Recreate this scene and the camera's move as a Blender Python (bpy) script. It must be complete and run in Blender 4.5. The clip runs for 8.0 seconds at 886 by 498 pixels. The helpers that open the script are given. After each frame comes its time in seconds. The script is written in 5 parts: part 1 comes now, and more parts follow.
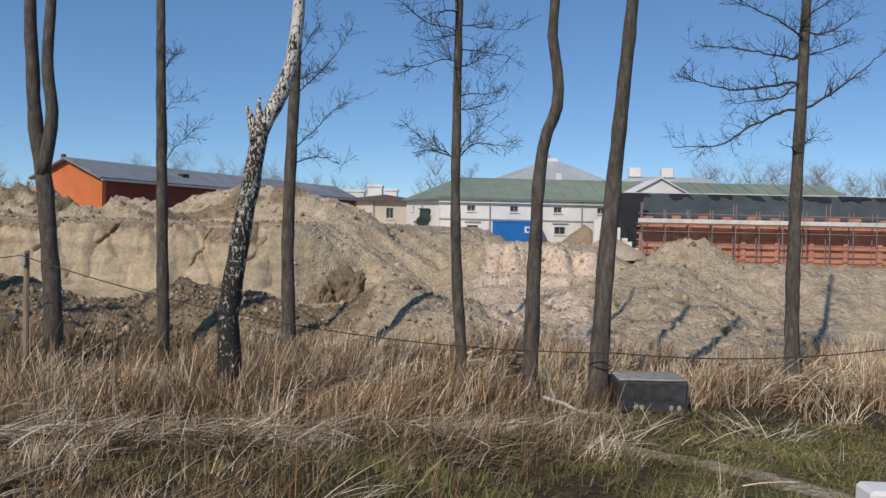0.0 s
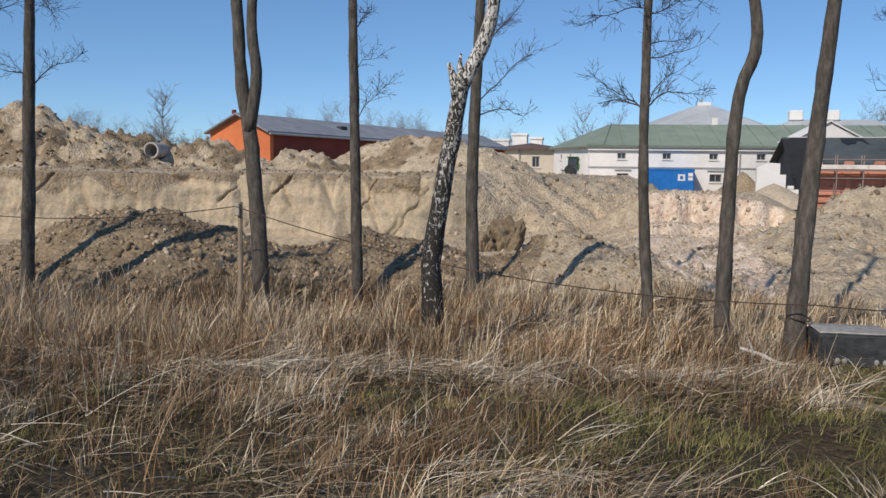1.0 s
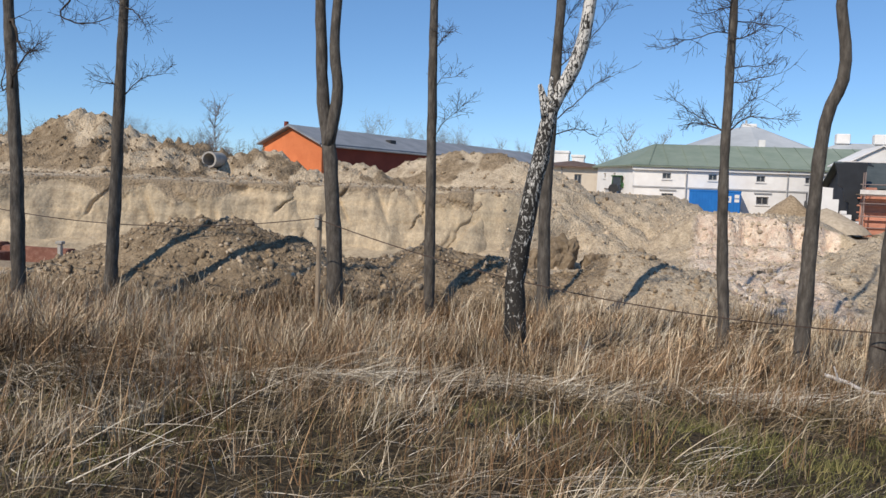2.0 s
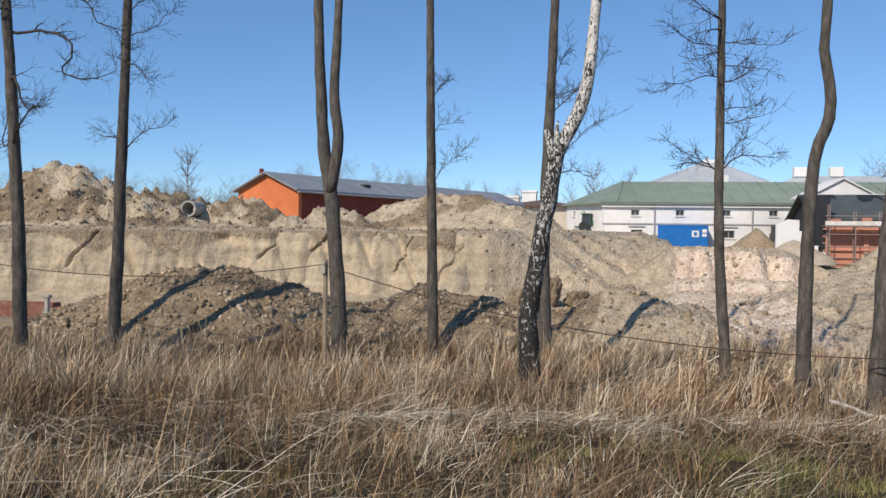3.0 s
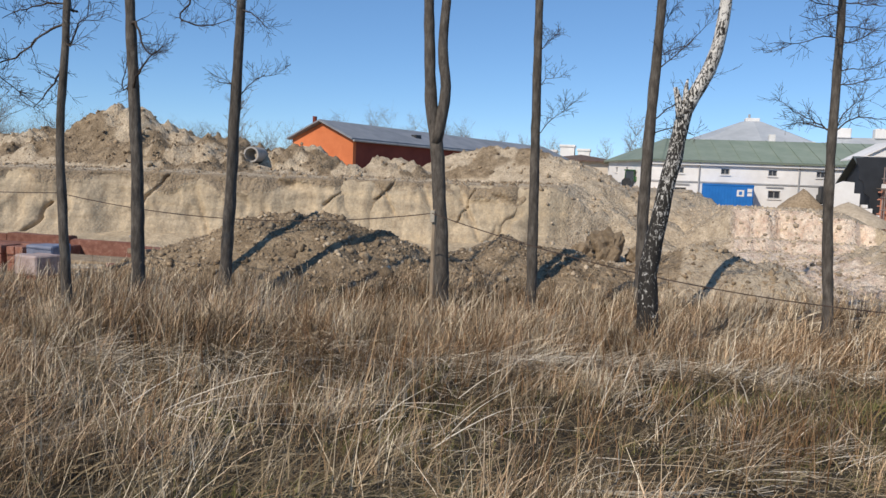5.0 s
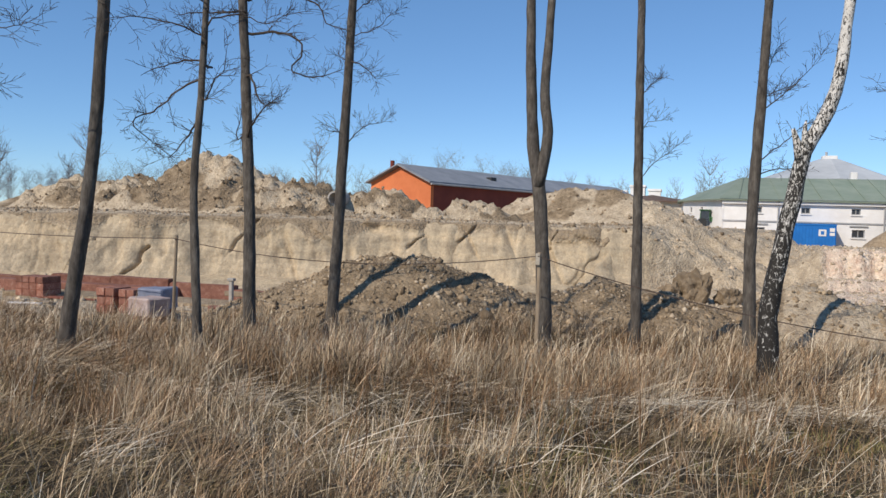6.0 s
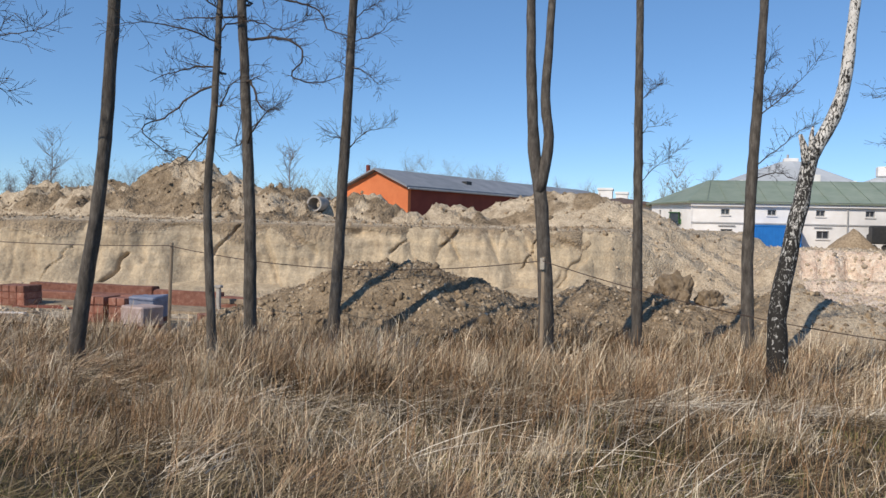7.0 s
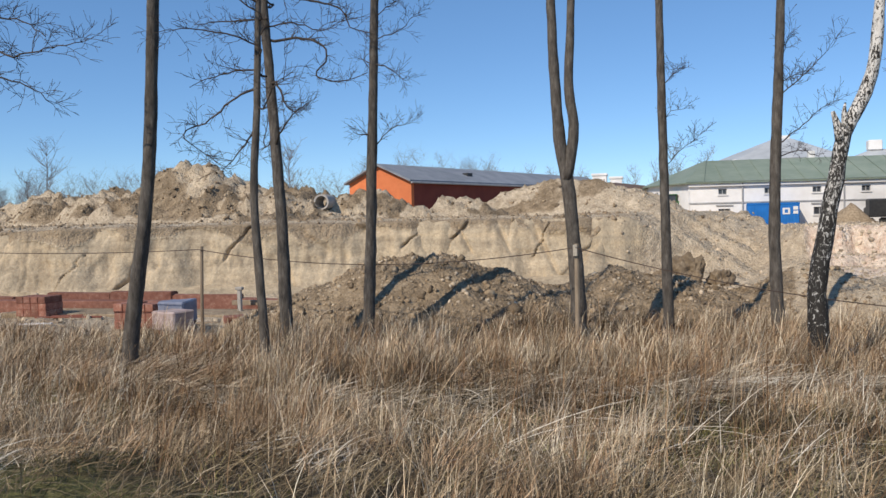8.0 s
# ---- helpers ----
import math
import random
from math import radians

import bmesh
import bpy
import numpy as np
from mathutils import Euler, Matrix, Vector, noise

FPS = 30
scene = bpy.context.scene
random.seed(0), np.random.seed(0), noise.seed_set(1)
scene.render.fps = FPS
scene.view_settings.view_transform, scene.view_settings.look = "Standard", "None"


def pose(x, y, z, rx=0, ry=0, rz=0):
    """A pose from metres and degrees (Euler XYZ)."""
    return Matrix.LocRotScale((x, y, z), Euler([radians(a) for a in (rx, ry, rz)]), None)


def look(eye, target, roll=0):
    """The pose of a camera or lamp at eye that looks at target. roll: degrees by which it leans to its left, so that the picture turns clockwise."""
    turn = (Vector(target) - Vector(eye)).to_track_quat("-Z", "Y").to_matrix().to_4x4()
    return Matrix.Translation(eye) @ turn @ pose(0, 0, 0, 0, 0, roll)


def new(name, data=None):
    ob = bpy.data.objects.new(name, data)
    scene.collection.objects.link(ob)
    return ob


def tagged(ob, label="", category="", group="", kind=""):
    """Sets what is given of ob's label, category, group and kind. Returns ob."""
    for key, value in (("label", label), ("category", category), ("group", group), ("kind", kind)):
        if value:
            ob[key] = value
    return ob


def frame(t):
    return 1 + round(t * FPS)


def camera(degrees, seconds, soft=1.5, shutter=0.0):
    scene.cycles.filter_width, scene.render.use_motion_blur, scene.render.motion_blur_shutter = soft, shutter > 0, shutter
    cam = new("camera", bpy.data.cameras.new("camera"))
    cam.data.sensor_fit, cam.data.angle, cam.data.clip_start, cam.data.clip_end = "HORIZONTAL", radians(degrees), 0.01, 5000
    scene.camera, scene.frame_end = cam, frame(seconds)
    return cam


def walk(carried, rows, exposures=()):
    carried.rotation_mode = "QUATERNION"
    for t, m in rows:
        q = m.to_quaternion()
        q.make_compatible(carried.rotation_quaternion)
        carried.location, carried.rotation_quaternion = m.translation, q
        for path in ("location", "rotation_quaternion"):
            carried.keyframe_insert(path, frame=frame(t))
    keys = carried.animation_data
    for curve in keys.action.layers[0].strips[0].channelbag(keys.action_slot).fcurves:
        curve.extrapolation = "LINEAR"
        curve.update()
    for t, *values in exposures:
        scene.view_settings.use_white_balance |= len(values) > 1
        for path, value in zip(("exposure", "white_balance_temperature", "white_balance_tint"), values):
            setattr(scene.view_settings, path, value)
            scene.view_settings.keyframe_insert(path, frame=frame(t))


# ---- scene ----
cam = camera(57.1, 8.0)
PATH = [
    (0, (-0.357, 0.732, 2.578), (-0.388, 2.731, 2.524), 1.2),
    (0.4, (-0.67, 0.5, 2.582), (-0.778, 2.491, 2.431), 3.5),
    (0.5, (-0.78, 0.481, 2.592), (-0.904, 2.473, 2.462), 3.4),
    (1, (-1.225, 0.248, 2.607), (-1.592, 2.206, 2.422), 0.7),
    (1.5, (-1.6, 0.017, 2.62), (-2.022, 1.954, 2.35), 2.4),
    (1.7, (-1.767, -0.073, 2.63), (-2.23, 1.86, 2.404), 2.0),
    (2.8, (-2.607, -0.437, 2.654), (-2.964, 1.53, 2.59), 1.5),
    (3, (-2.73, -0.64, 2.655), (-3.101, 1.325, 2.607), 0.6),
    (3.5, (-3.134, -0.918, 2.631), (-3.402, 1.064, 2.636), 2.1),
    (4, (-3.531, -1.18, 2.619), (-3.832, 0.795, 2.53), 0.2),
    (4.2, (-3.677, -1.281, 2.624), (-4.014, 0.684, 2.468), 0.7),
    (5.3, (-4.624, -1.543, 2.607), (-5.087, 0.396, 2.445), 1.6),
    (5.5, (-4.794, -1.631, 2.625), (-5.305, 0.302, 2.58), 1.3),
    (6, (-5.192, -1.876, 2.622), (-5.774, 0.036, 2.551), 1.7),
    (6.5, (-5.611, -2.062, 2.66), (-6.225, -0.159, 2.641), 1.2),
    (7, (-6.039, -2.143, 2.643), (-6.537, -0.208, 2.583), 1.3),
    (7.5, (-6.456, -2.389, 2.636), (-6.916, -0.443, 2.586), -0.0),
    (8, (-6.888, -2.559, 2.636), (-7.367, -0.619, 2.558), -1.3),
]
walk(cam, [(t, look(eye, target, roll)) for t, eye, target, roll in PATH],
     exposures=[(0.0, -0.36), (0.6, -0.28), (1.5, -0.08), (3.0, 0.0), (3.5, -0.04), (4.0, -0.15), (5.4, -0.03), (8.0, 0.0)])

# ---- world, sun, exposure ----
SUN_EL, SUN_AZ = radians(38), radians(207)   # azimuth clockwise from +y
world = bpy.data.worlds.new("world")
scene.world = world
world.use_nodes = True
wn = world.node_tree.nodes
sky = wn.new("ShaderNodeTexSky")
sky.sky_type, sky.sun_disc = "NISHITA", False
sky.sun_elevation, sky.sun_rotation = SUN_EL, SUN_AZ
sky.air_density, sky.dust_density, sky.ozone_density = 0.7, 0.0, 1.9
haze = wn.new("ShaderNodeMix")
haze.data_type, haze.blend_type = "RGBA", "MULTIPLY"
haze.inputs[0].default_value, haze.inputs[7].default_value = 1.0, (0.84, 1.01, 1.15, 1)
world.node_tree.links.new(sky.outputs[0], haze.inputs[6])
clear = wn.new("ShaderNodeMix")   # an even veil that flattens the sky's gradient
clear.data_type = "RGBA"
clear.inputs[0].default_value, clear.inputs[7].default_value = 0.25, (1.25, 3.3, 6.7, 1)
world.node_tree.links.new(haze.outputs[2], clear.inputs[6])
world.node_tree.links.new(clear.outputs[2], wn["Background"].inputs[0])
wn["Background"].inputs[1].default_value = 0.115
sun_data = bpy.data.lights.new("sun", "SUN")
sun_data.energy, sun_data.angle, sun_data.color = 4.25, radians(0.53), (1.0, 0.90, 0.77)
sun = new("sun", sun_data)
sun_dir = Vector((math.sin(SUN_AZ) * math.cos(SUN_EL), math.cos(SUN_AZ) * math.cos(SUN_EL), math.sin(SUN_EL)))
sun.matrix_world = look(tuple(sun_dir * 60), (0, 0, 0))


# ---- materials ----
def ramp(nt, fac, stops):
    r = nt.nodes.new("ShaderNodeValToRGB")
    el = r.color_ramp.elements
    while len(el) < len(stops):
        el.new(0.5)
    for e, (p, c) in zip(el, stops):
        e.position, e.color = p, (*c, 1)
    nt.links.new(fac, r.inputs[0])
    return r.outputs[0]


def tex(nt, scale, detail=4, rough=0.6, vec=None, kind="ShaderNodeTexNoise"):
    n = nt.nodes.new(kind)
    n.inputs["Scale"].default_value = scale
    if kind == "ShaderNodeTexNoise":
        n.inputs["Detail"].default_value, n.inputs["Roughness"].default_value = detail, rough
    if vec is not None:
        nt.links.new(vec, n.inputs["Vector"])
    return n


def mixc(nt, fac, a, b, mode="MIX"):
    m = nt.nodes.new("ShaderNodeMix")
    m.data_type, m.blend_type = "RGBA", mode
    for sock, v in ((m.inputs[0], fac), (m.inputs[6], a), (m.inputs[7], b)):
        if isinstance(v, bpy.types.NodeSocket):
            nt.links.new(v, sock)
        elif isinstance(v, (int, float)):
            sock.default_value = v
        else:
            sock.default_value = (*v, 1)
    return m.outputs[2]


def mat(name, stops, scale=3.0, rough=0.9, bump=0.3, bscale=20.0, metal=0.0, stretch=(1, 1, 1), island=0.0, obrand=0.0, spec=0.3, dist=0.02):
    """Noise-coloured surface with grain, a broad variation and fine relief."""
    m = bpy.data.materials.new(name)
    m.use_nodes = True
    nt = m.node_tree
    b = nt.nodes["Principled BSDF"]
    geo = nt.nodes.new("ShaderNodeNewGeometry")
    mp = nt.nodes.new("ShaderNodeMapping")
    mp.inputs["Scale"].default_value = stretch
    nt.links.new(geo.outputs["Position"], mp.inputs[0])
    v = mp.outputs[0]
    n1 = tex(nt, scale, 6, 0.65, v)
    col = ramp(nt, n1.outputs[0], stops)
    n2 = tex(nt, scale * 0.13, 3, 0.5, v)
    col = mixc(nt, 0.45, col, ramp(nt, n2.outputs[0], [(0.3, (0.62, 0.6, 0.58)), (0.7, (1.25, 1.22, 1.2))]), "MULTIPLY")
    rnd = None
    if island:
        rnd, k = geo.outputs["Random Per Island"], island
    elif obrand:
        oi = nt.nodes.new("ShaderNodeObjectInfo")
        rnd, k = oi.outputs["Random"], obrand
    if rnd is not None:
        col = mixc(nt, k, col, ramp(nt, rnd, [(0.0, (0.45, 0.42, 0.4)), (0.5, (1, 1, 1)), (1.0, (1.5, 1.45, 1.4))]), "MULTIPLY")
    nt.links.new(col, b.inputs["Base Color"])
    b.inputs["Roughness"].default_value, b.inputs["Metallic"].default_value = rough, metal
    b.inputs["Specular IOR Level"].default_value = spec
    if bump:
        n3 = tex(nt, bscale, 5, 0.7, v)
        bp = nt.nodes.new("ShaderNodeBump")
        bp.inputs["Strength"].default_value, bp.inputs["Distance"].default_value = bump, dist
        nt.links.new(n3.outputs[0], bp.inputs["Height"])
        nt.links.new(bp.outputs[0], b.inputs["Normal"])
    return m


BARK = mat("alder_bark", [(0.25, (0.04, 0.034, 0.029)), (0.5, (0.105, 0.09, 0.075)), (0.75, (0.2, 0.178, 0.15))], 14, 0.9, 0.9, 42, stretch=(1, 1, 0.28), dist=0.03)
TWIG = mat("twig_bark", [(0.3, (0.04, 0.03, 0.024)), (0.7, (0.095, 0.075, 0.06))], 6, 0.85, 0)
DRY_WOOD = mat("grey_wood", [(0.3, (0.19, 0.14, 0.095)), (0.7, (0.38, 0.3, 0.21))], 8, 0.85, 0.3, 40, stretch=(1, 1, 0.2))
DEADWOOD = mat("bleached_deadwood", [(0.3, (0.3, 0.26, 0.2)), (0.7, (0.52, 0.47, 0.39))], 9, 0.85, 0.3, 40)
RUST = mat("rusty_wire", [(0.3, (0.08, 0.05, 0.035)), (0.7, (0.16, 0.12, 0.1))], 30, 0.6, 0, metal=0.6)
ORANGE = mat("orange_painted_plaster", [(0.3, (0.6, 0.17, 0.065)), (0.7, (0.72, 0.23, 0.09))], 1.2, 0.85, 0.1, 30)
# dark red puts shade into the barn's long wall; also the flues' own red
SHADE_FLUE_RED = mat("shade_and_flue_red", [(0.3, (0.17, 0.04, 0.028)), (0.7, (0.23, 0.055, 0.036))], 1.0, 0.85, 0.1, 30)
BARNROOF = mat("weathered_grey_roofing", [(0.3, (0.2, 0.215, 0.23)), (0.7, (0.31, 0.32, 0.34))], 0.8, 0.6, 0.1, 12)
WHITE = mat("white_lime_plaster", [(0.3, (0.68, 0.66, 0.63)), (0.7, (0.78, 0.77, 0.75))], 0.9, 0.85, 0.1, 20)
CREAM = mat("cream_plaster", [(0.3, (0.56, 0.48, 0.38)), (0.7, (0.66, 0.59, 0.48))], 0.9, 0.85, 0.1, 20)
GREENROOF = mat("green_sheet_roof", [(0.3, (0.2, 0.25, 0.185)), (0.7, (0.28, 0.32, 0.25))], 0.6, 0.55, 0.05, 10)
# grey sheet paled and turned bluish, haze put into the far roofs' colour
HAZEROOF = mat("haze_paled_grey_roof", [(0.3, (0.42, 0.44, 0.45)), (0.7, (0.52, 0.54, 0.55))], 0.5, 0.55, 0.05, 10)
BROWNROOF = mat("brown_tile_roof", [(0.3, (0.1, 0.065, 0.05)), (0.7, (0.18, 0.125, 0.095))], 1.5, 0.8, 0.2, 12)
DARKGLASS = mat("dark_window_glass", [(0.3, (0.03, 0.035, 0.045)), (0.7, (0.06, 0.065, 0.075))], 2, 0.15, 0, spec=0.6)
GREYPAINT = mat("grey_paint", [(0.3, (0.3, 0.3, 0.3)), (0.7, (0.42, 0.42, 0.42))], 3, 0.7, 0)
BLUE = mat("blue_container_paint", [(0.3, (0.01, 0.13, 0.42)), (0.7, (0.016, 0.17, 0.52))], 1.0, 0.5, 0.05, 10)
BRICK = mat("salmon_brick_wall", [(0.3, (0.46, 0.2, 0.135)), (0.7, (0.6, 0.29, 0.2))], 2.2, 0.9, 0.3, 25, stretch=(1, 1, 3))
BRICKDARK = mat("shaded_brick_joint", [(0.3, (0.2, 0.07, 0.045)), (0.7, (0.28, 0.1, 0.065))], 2.2, 0.9, 0.3, 25)
BRICKLOOSE = mat("dusty_red_brick", [(0.3, (0.17, 0.073, 0.052)), (0.55, (0.28, 0.13, 0.092)), (0.8, (0.4, 0.29, 0.235))], 5, 0.92, 0.4, 30, obrand=0.5)
MEMBRANE = mat("black_roof_felt", [(0.3, (0.018, 0.02, 0.024)), (0.7, (0.035, 0.038, 0.045))], 1.0, 0.6, 0.3, 6)
FELTGREY = mat("grey_green_roof_felt", [(0.3, (0.06, 0.075, 0.078)), (0.7, (0.1, 0.115, 0.115))], 1.0, 0.75, 0.2, 6)
PLANK = mat("pale_plank", [(0.3, (0.55, 0.5, 0.46)), (0.7, (0.75, 0.72, 0.68))], 2.0, 0.8, 0.1, 20)
STEEL = mat("scaffold_steel", [(0.3, (0.22, 0.16, 0.14)), (0.7, (0.36, 0.28, 0.25))], 3, 0.6, 0, metal=0.2)
CONCRETE = mat("concrete", [(0.3, (0.3, 0.28, 0.25)), (0.7, (0.45, 0.42, 0.38))], 6, 0.9, 0.3, 40)
BLOCKDARK = mat("dark_weathered_plastic", [(0.3, (0.025, 0.027, 0.029)), (0.7, (0.075, 0.078, 0.08))], 7, 0.6, 0.3, 30)
BLOCKTOP = mat("dusty_pale_lid", [(0.3, (0.22, 0.21, 0.19)), (0.7, (0.42, 0.4, 0.37))], 8, 0.85, 0.3, 30)
CLODMAT = mat("soil_clods", [(0.25, (0.132, 0.096, 0.062)), (0.5, (0.273, 0.209, 0.137)), (0.8, (0.458, 0.374, 0.263))], 5, 0.95, 0.4, 40, island=0.85)
RUBBLE = mat("chalk_rubble", [(0.25, (0.304, 0.240, 0.173)), (0.6, (0.466, 0.390, 0.288)), (0.85, (0.587, 0.520, 0.422))], 4, 0.95, 0.4, 40, island=0.7)
YELLOW = mat("machine_paint_dark", [(0.3, (0.02, 0.022, 0.025)), (0.7, (0.05, 0.05, 0.05))], 3, 0.5, 0.1, 20)
GREENPAINT = mat("green_machine_paint", [(0.3, (0.03, 0.1, 0.035)), (0.7, (0.06, 0.15, 0.06))], 3, 0.5, 0.1, 20)
PALEWRAP = mat("pale_pallet_wrap", [(0.3, (0.34, 0.24, 0.205)), (0.7, (0.5, 0.41, 0.38))], 4, 0.7, 0.3, 20)
BLUEWRAP = mat("bluish_tarpaulin", [(0.3, (0.16, 0.18, 0.25)), (0.7, (0.27, 0.29, 0.36))], 4, 0.6, 0.4, 14)
# bare wood lightened and greyed: distance haze is mixed into the colour
HAZETWIG = mat("haze_tinted_bare_wood", [(0.3, (0.18, 0.16, 0.15)), (0.7, (0.27, 0.245, 0.23))], 0.3, 0.9, 0)


def birch_bark():
    m = mat("birch_bark", [(0.3, (0.55, 0.52, 0.47)), (0.7, (0.74, 0.71, 0.66))], 6, 0.75, 0.25, 30)
    nt = m.node_tree
    b = nt.nodes["Principled BSDF"]
    geo = nt.nodes.new("ShaderNodeNewGeometry")
    sep = nt.nodes.new("ShaderNodeSeparateXYZ")
    nt.links.new(geo.outputs["Position"], sep.inputs[0])
    mp = nt.nodes.new("ShaderNodeMapping")
    mp.inputs["Scale"].default_value = (1, 1, 0.5)
    nt.links.new(geo.outputs["Position"], mp.inputs[0])
    n = tex(nt, 17, 6, 0.68, mp.outputs[0])
    n.inputs["Distortion"].default_value = 1.4
    mr = nt.nodes.new("ShaderNodeMapRange")   # dark fissured bark low down, thinning out upwards
    for i, v in enumerate((0.0, 6.5, 0.165, -0.03)):
        mr.inputs[1 + i].default_value = v
    nt.links.new(sep.outputs[2], mr.inputs[0])
    add = nt.nodes.new("ShaderNodeMath")
    nt.links.new(n.outputs[0], add.inputs[0])
    nt.links.new(mr.outputs[0], add.inputs[1])
    fac = ramp(nt, add.outputs[0], [(0.5, (0, 0, 0)), (0.56, (1, 1, 1))])
    old = b.inputs["Base Color"].links[0].from_socket
    nt.links.new(mixc(nt, fac, old, (0.028, 0.024, 0.02)), b.inputs["Base Color"])
    return m


BIRCH = birch_bark()


def grass_mat(name, stops, wander, tints=None):
    """Dry stems: each tuft and each stem its own tint, with broad drifts of colour."""
    m = bpy.data.materials.new(name)
    m.use_nodes = True
    nt = m.node_tree
    b = nt.nodes["Principled BSDF"]
    geo = nt.nodes.new("ShaderNodeNewGeometry")
    tuft = nt.nodes.new("ShaderNodeAttribute")
    tuft.attribute_name = "tint"
    blend = nt.nodes.new("ShaderNodeMix")
    blend.inputs[0].default_value = 0.5
    nt.links.new(geo.outputs["Random Per Island"], blend.inputs[2])
    nt.links.new(tuft.outputs["Fac"], blend.inputs[3])
    col = ramp(nt, blend.outputs[0], stops)
    n = tex(nt, 0.55, 3, 0.55, geo.outputs["Position"])
    col = mixc(nt, 0.85, col, ramp(nt, n.outputs[0], wander), "MULTIPLY")
    if tints:
        n2 = tex(nt, 1.9, 3, 0.6, geo.outputs["Position"])
        col = mixc(nt, 0.8, col, ramp(nt, n2.outputs[0], tints), "MULTIPLY")
    nt.links.new(col, b.inputs["Base Color"])
    b.inputs["Roughness"].default_value, b.inputs["Specular IOR Level"].default_value = 0.7, 0.2
    return m


STRAW = grass_mat("dry_grass", [(0.15, (0.065, 0.043, 0.027)), (0.38, (0.22, 0.162, 0.106)), (0.58, (0.45, 0.37, 0.268)), (0.82, (0.84, 0.75, 0.61))],
                  [(0.3, (0.8, 0.66, 0.52)), (0.48, (0.98, 0.93, 0.85)), (0.68, (1.22, 1.18, 1.12))],
                  [(0.3, (0.74, 0.58, 0.46)), (0.41, (1.14, 0.93, 0.76)), (0.5, (1.0, 1.0, 0.95)), (0.6, (1.12, 1.12, 1.12)), (0.72, (0.78, 0.8, 0.72))])
MATTED = grass_mat("matted_straw", [(0.12, (0.17, 0.128, 0.085)), (0.5, (0.46, 0.385, 0.285)), (0.85, (0.84, 0.76, 0.63))],
                   [(0.3, (0.8, 0.7, 0.58)), (0.5, (1, 1, 0.97)), (0.7, (1.15, 1.1, 1.07))])
GREENGRASS = grass_mat("green_grass", [(0.12, (0.052, 0.058, 0.018)), (0.5, (0.155, 0.148, 0.05)), (0.88, (0.37, 0.32, 0.15))],
                       [(0.3, (0.85, 0.75, 0.6)), (0.5, (1, 0.98, 0.95)), (0.7, (1.1, 1.12, 0.95))])
THATCH = grass_mat("dead_thatch", [(0.12, (0.045, 0.03, 0.016)), (0.5, (0.16, 0.12, 0.07)), (0.75, (0.31, 0.245, 0.155)), (0.92, (0.52, 0.44, 0.31))],
                   [(0.3, (0.78, 0.7, 0.58)), (0.5, (1, 0.97, 0.9)), (0.7, (1.2, 1.17, 1.08))])
RUSTWEED = grass_mat("russet_weeds", [(0.12, (0.08, 0.042, 0.02)), (0.5, (0.22, 0.125, 0.062)), (0.88, (0.44, 0.3, 0.17))],
                     [(0.3, (0.8, 0.75, 0.7)), (0.5, (1, 1, 1)), (0.7, (1.1, 1.1, 1.1))])


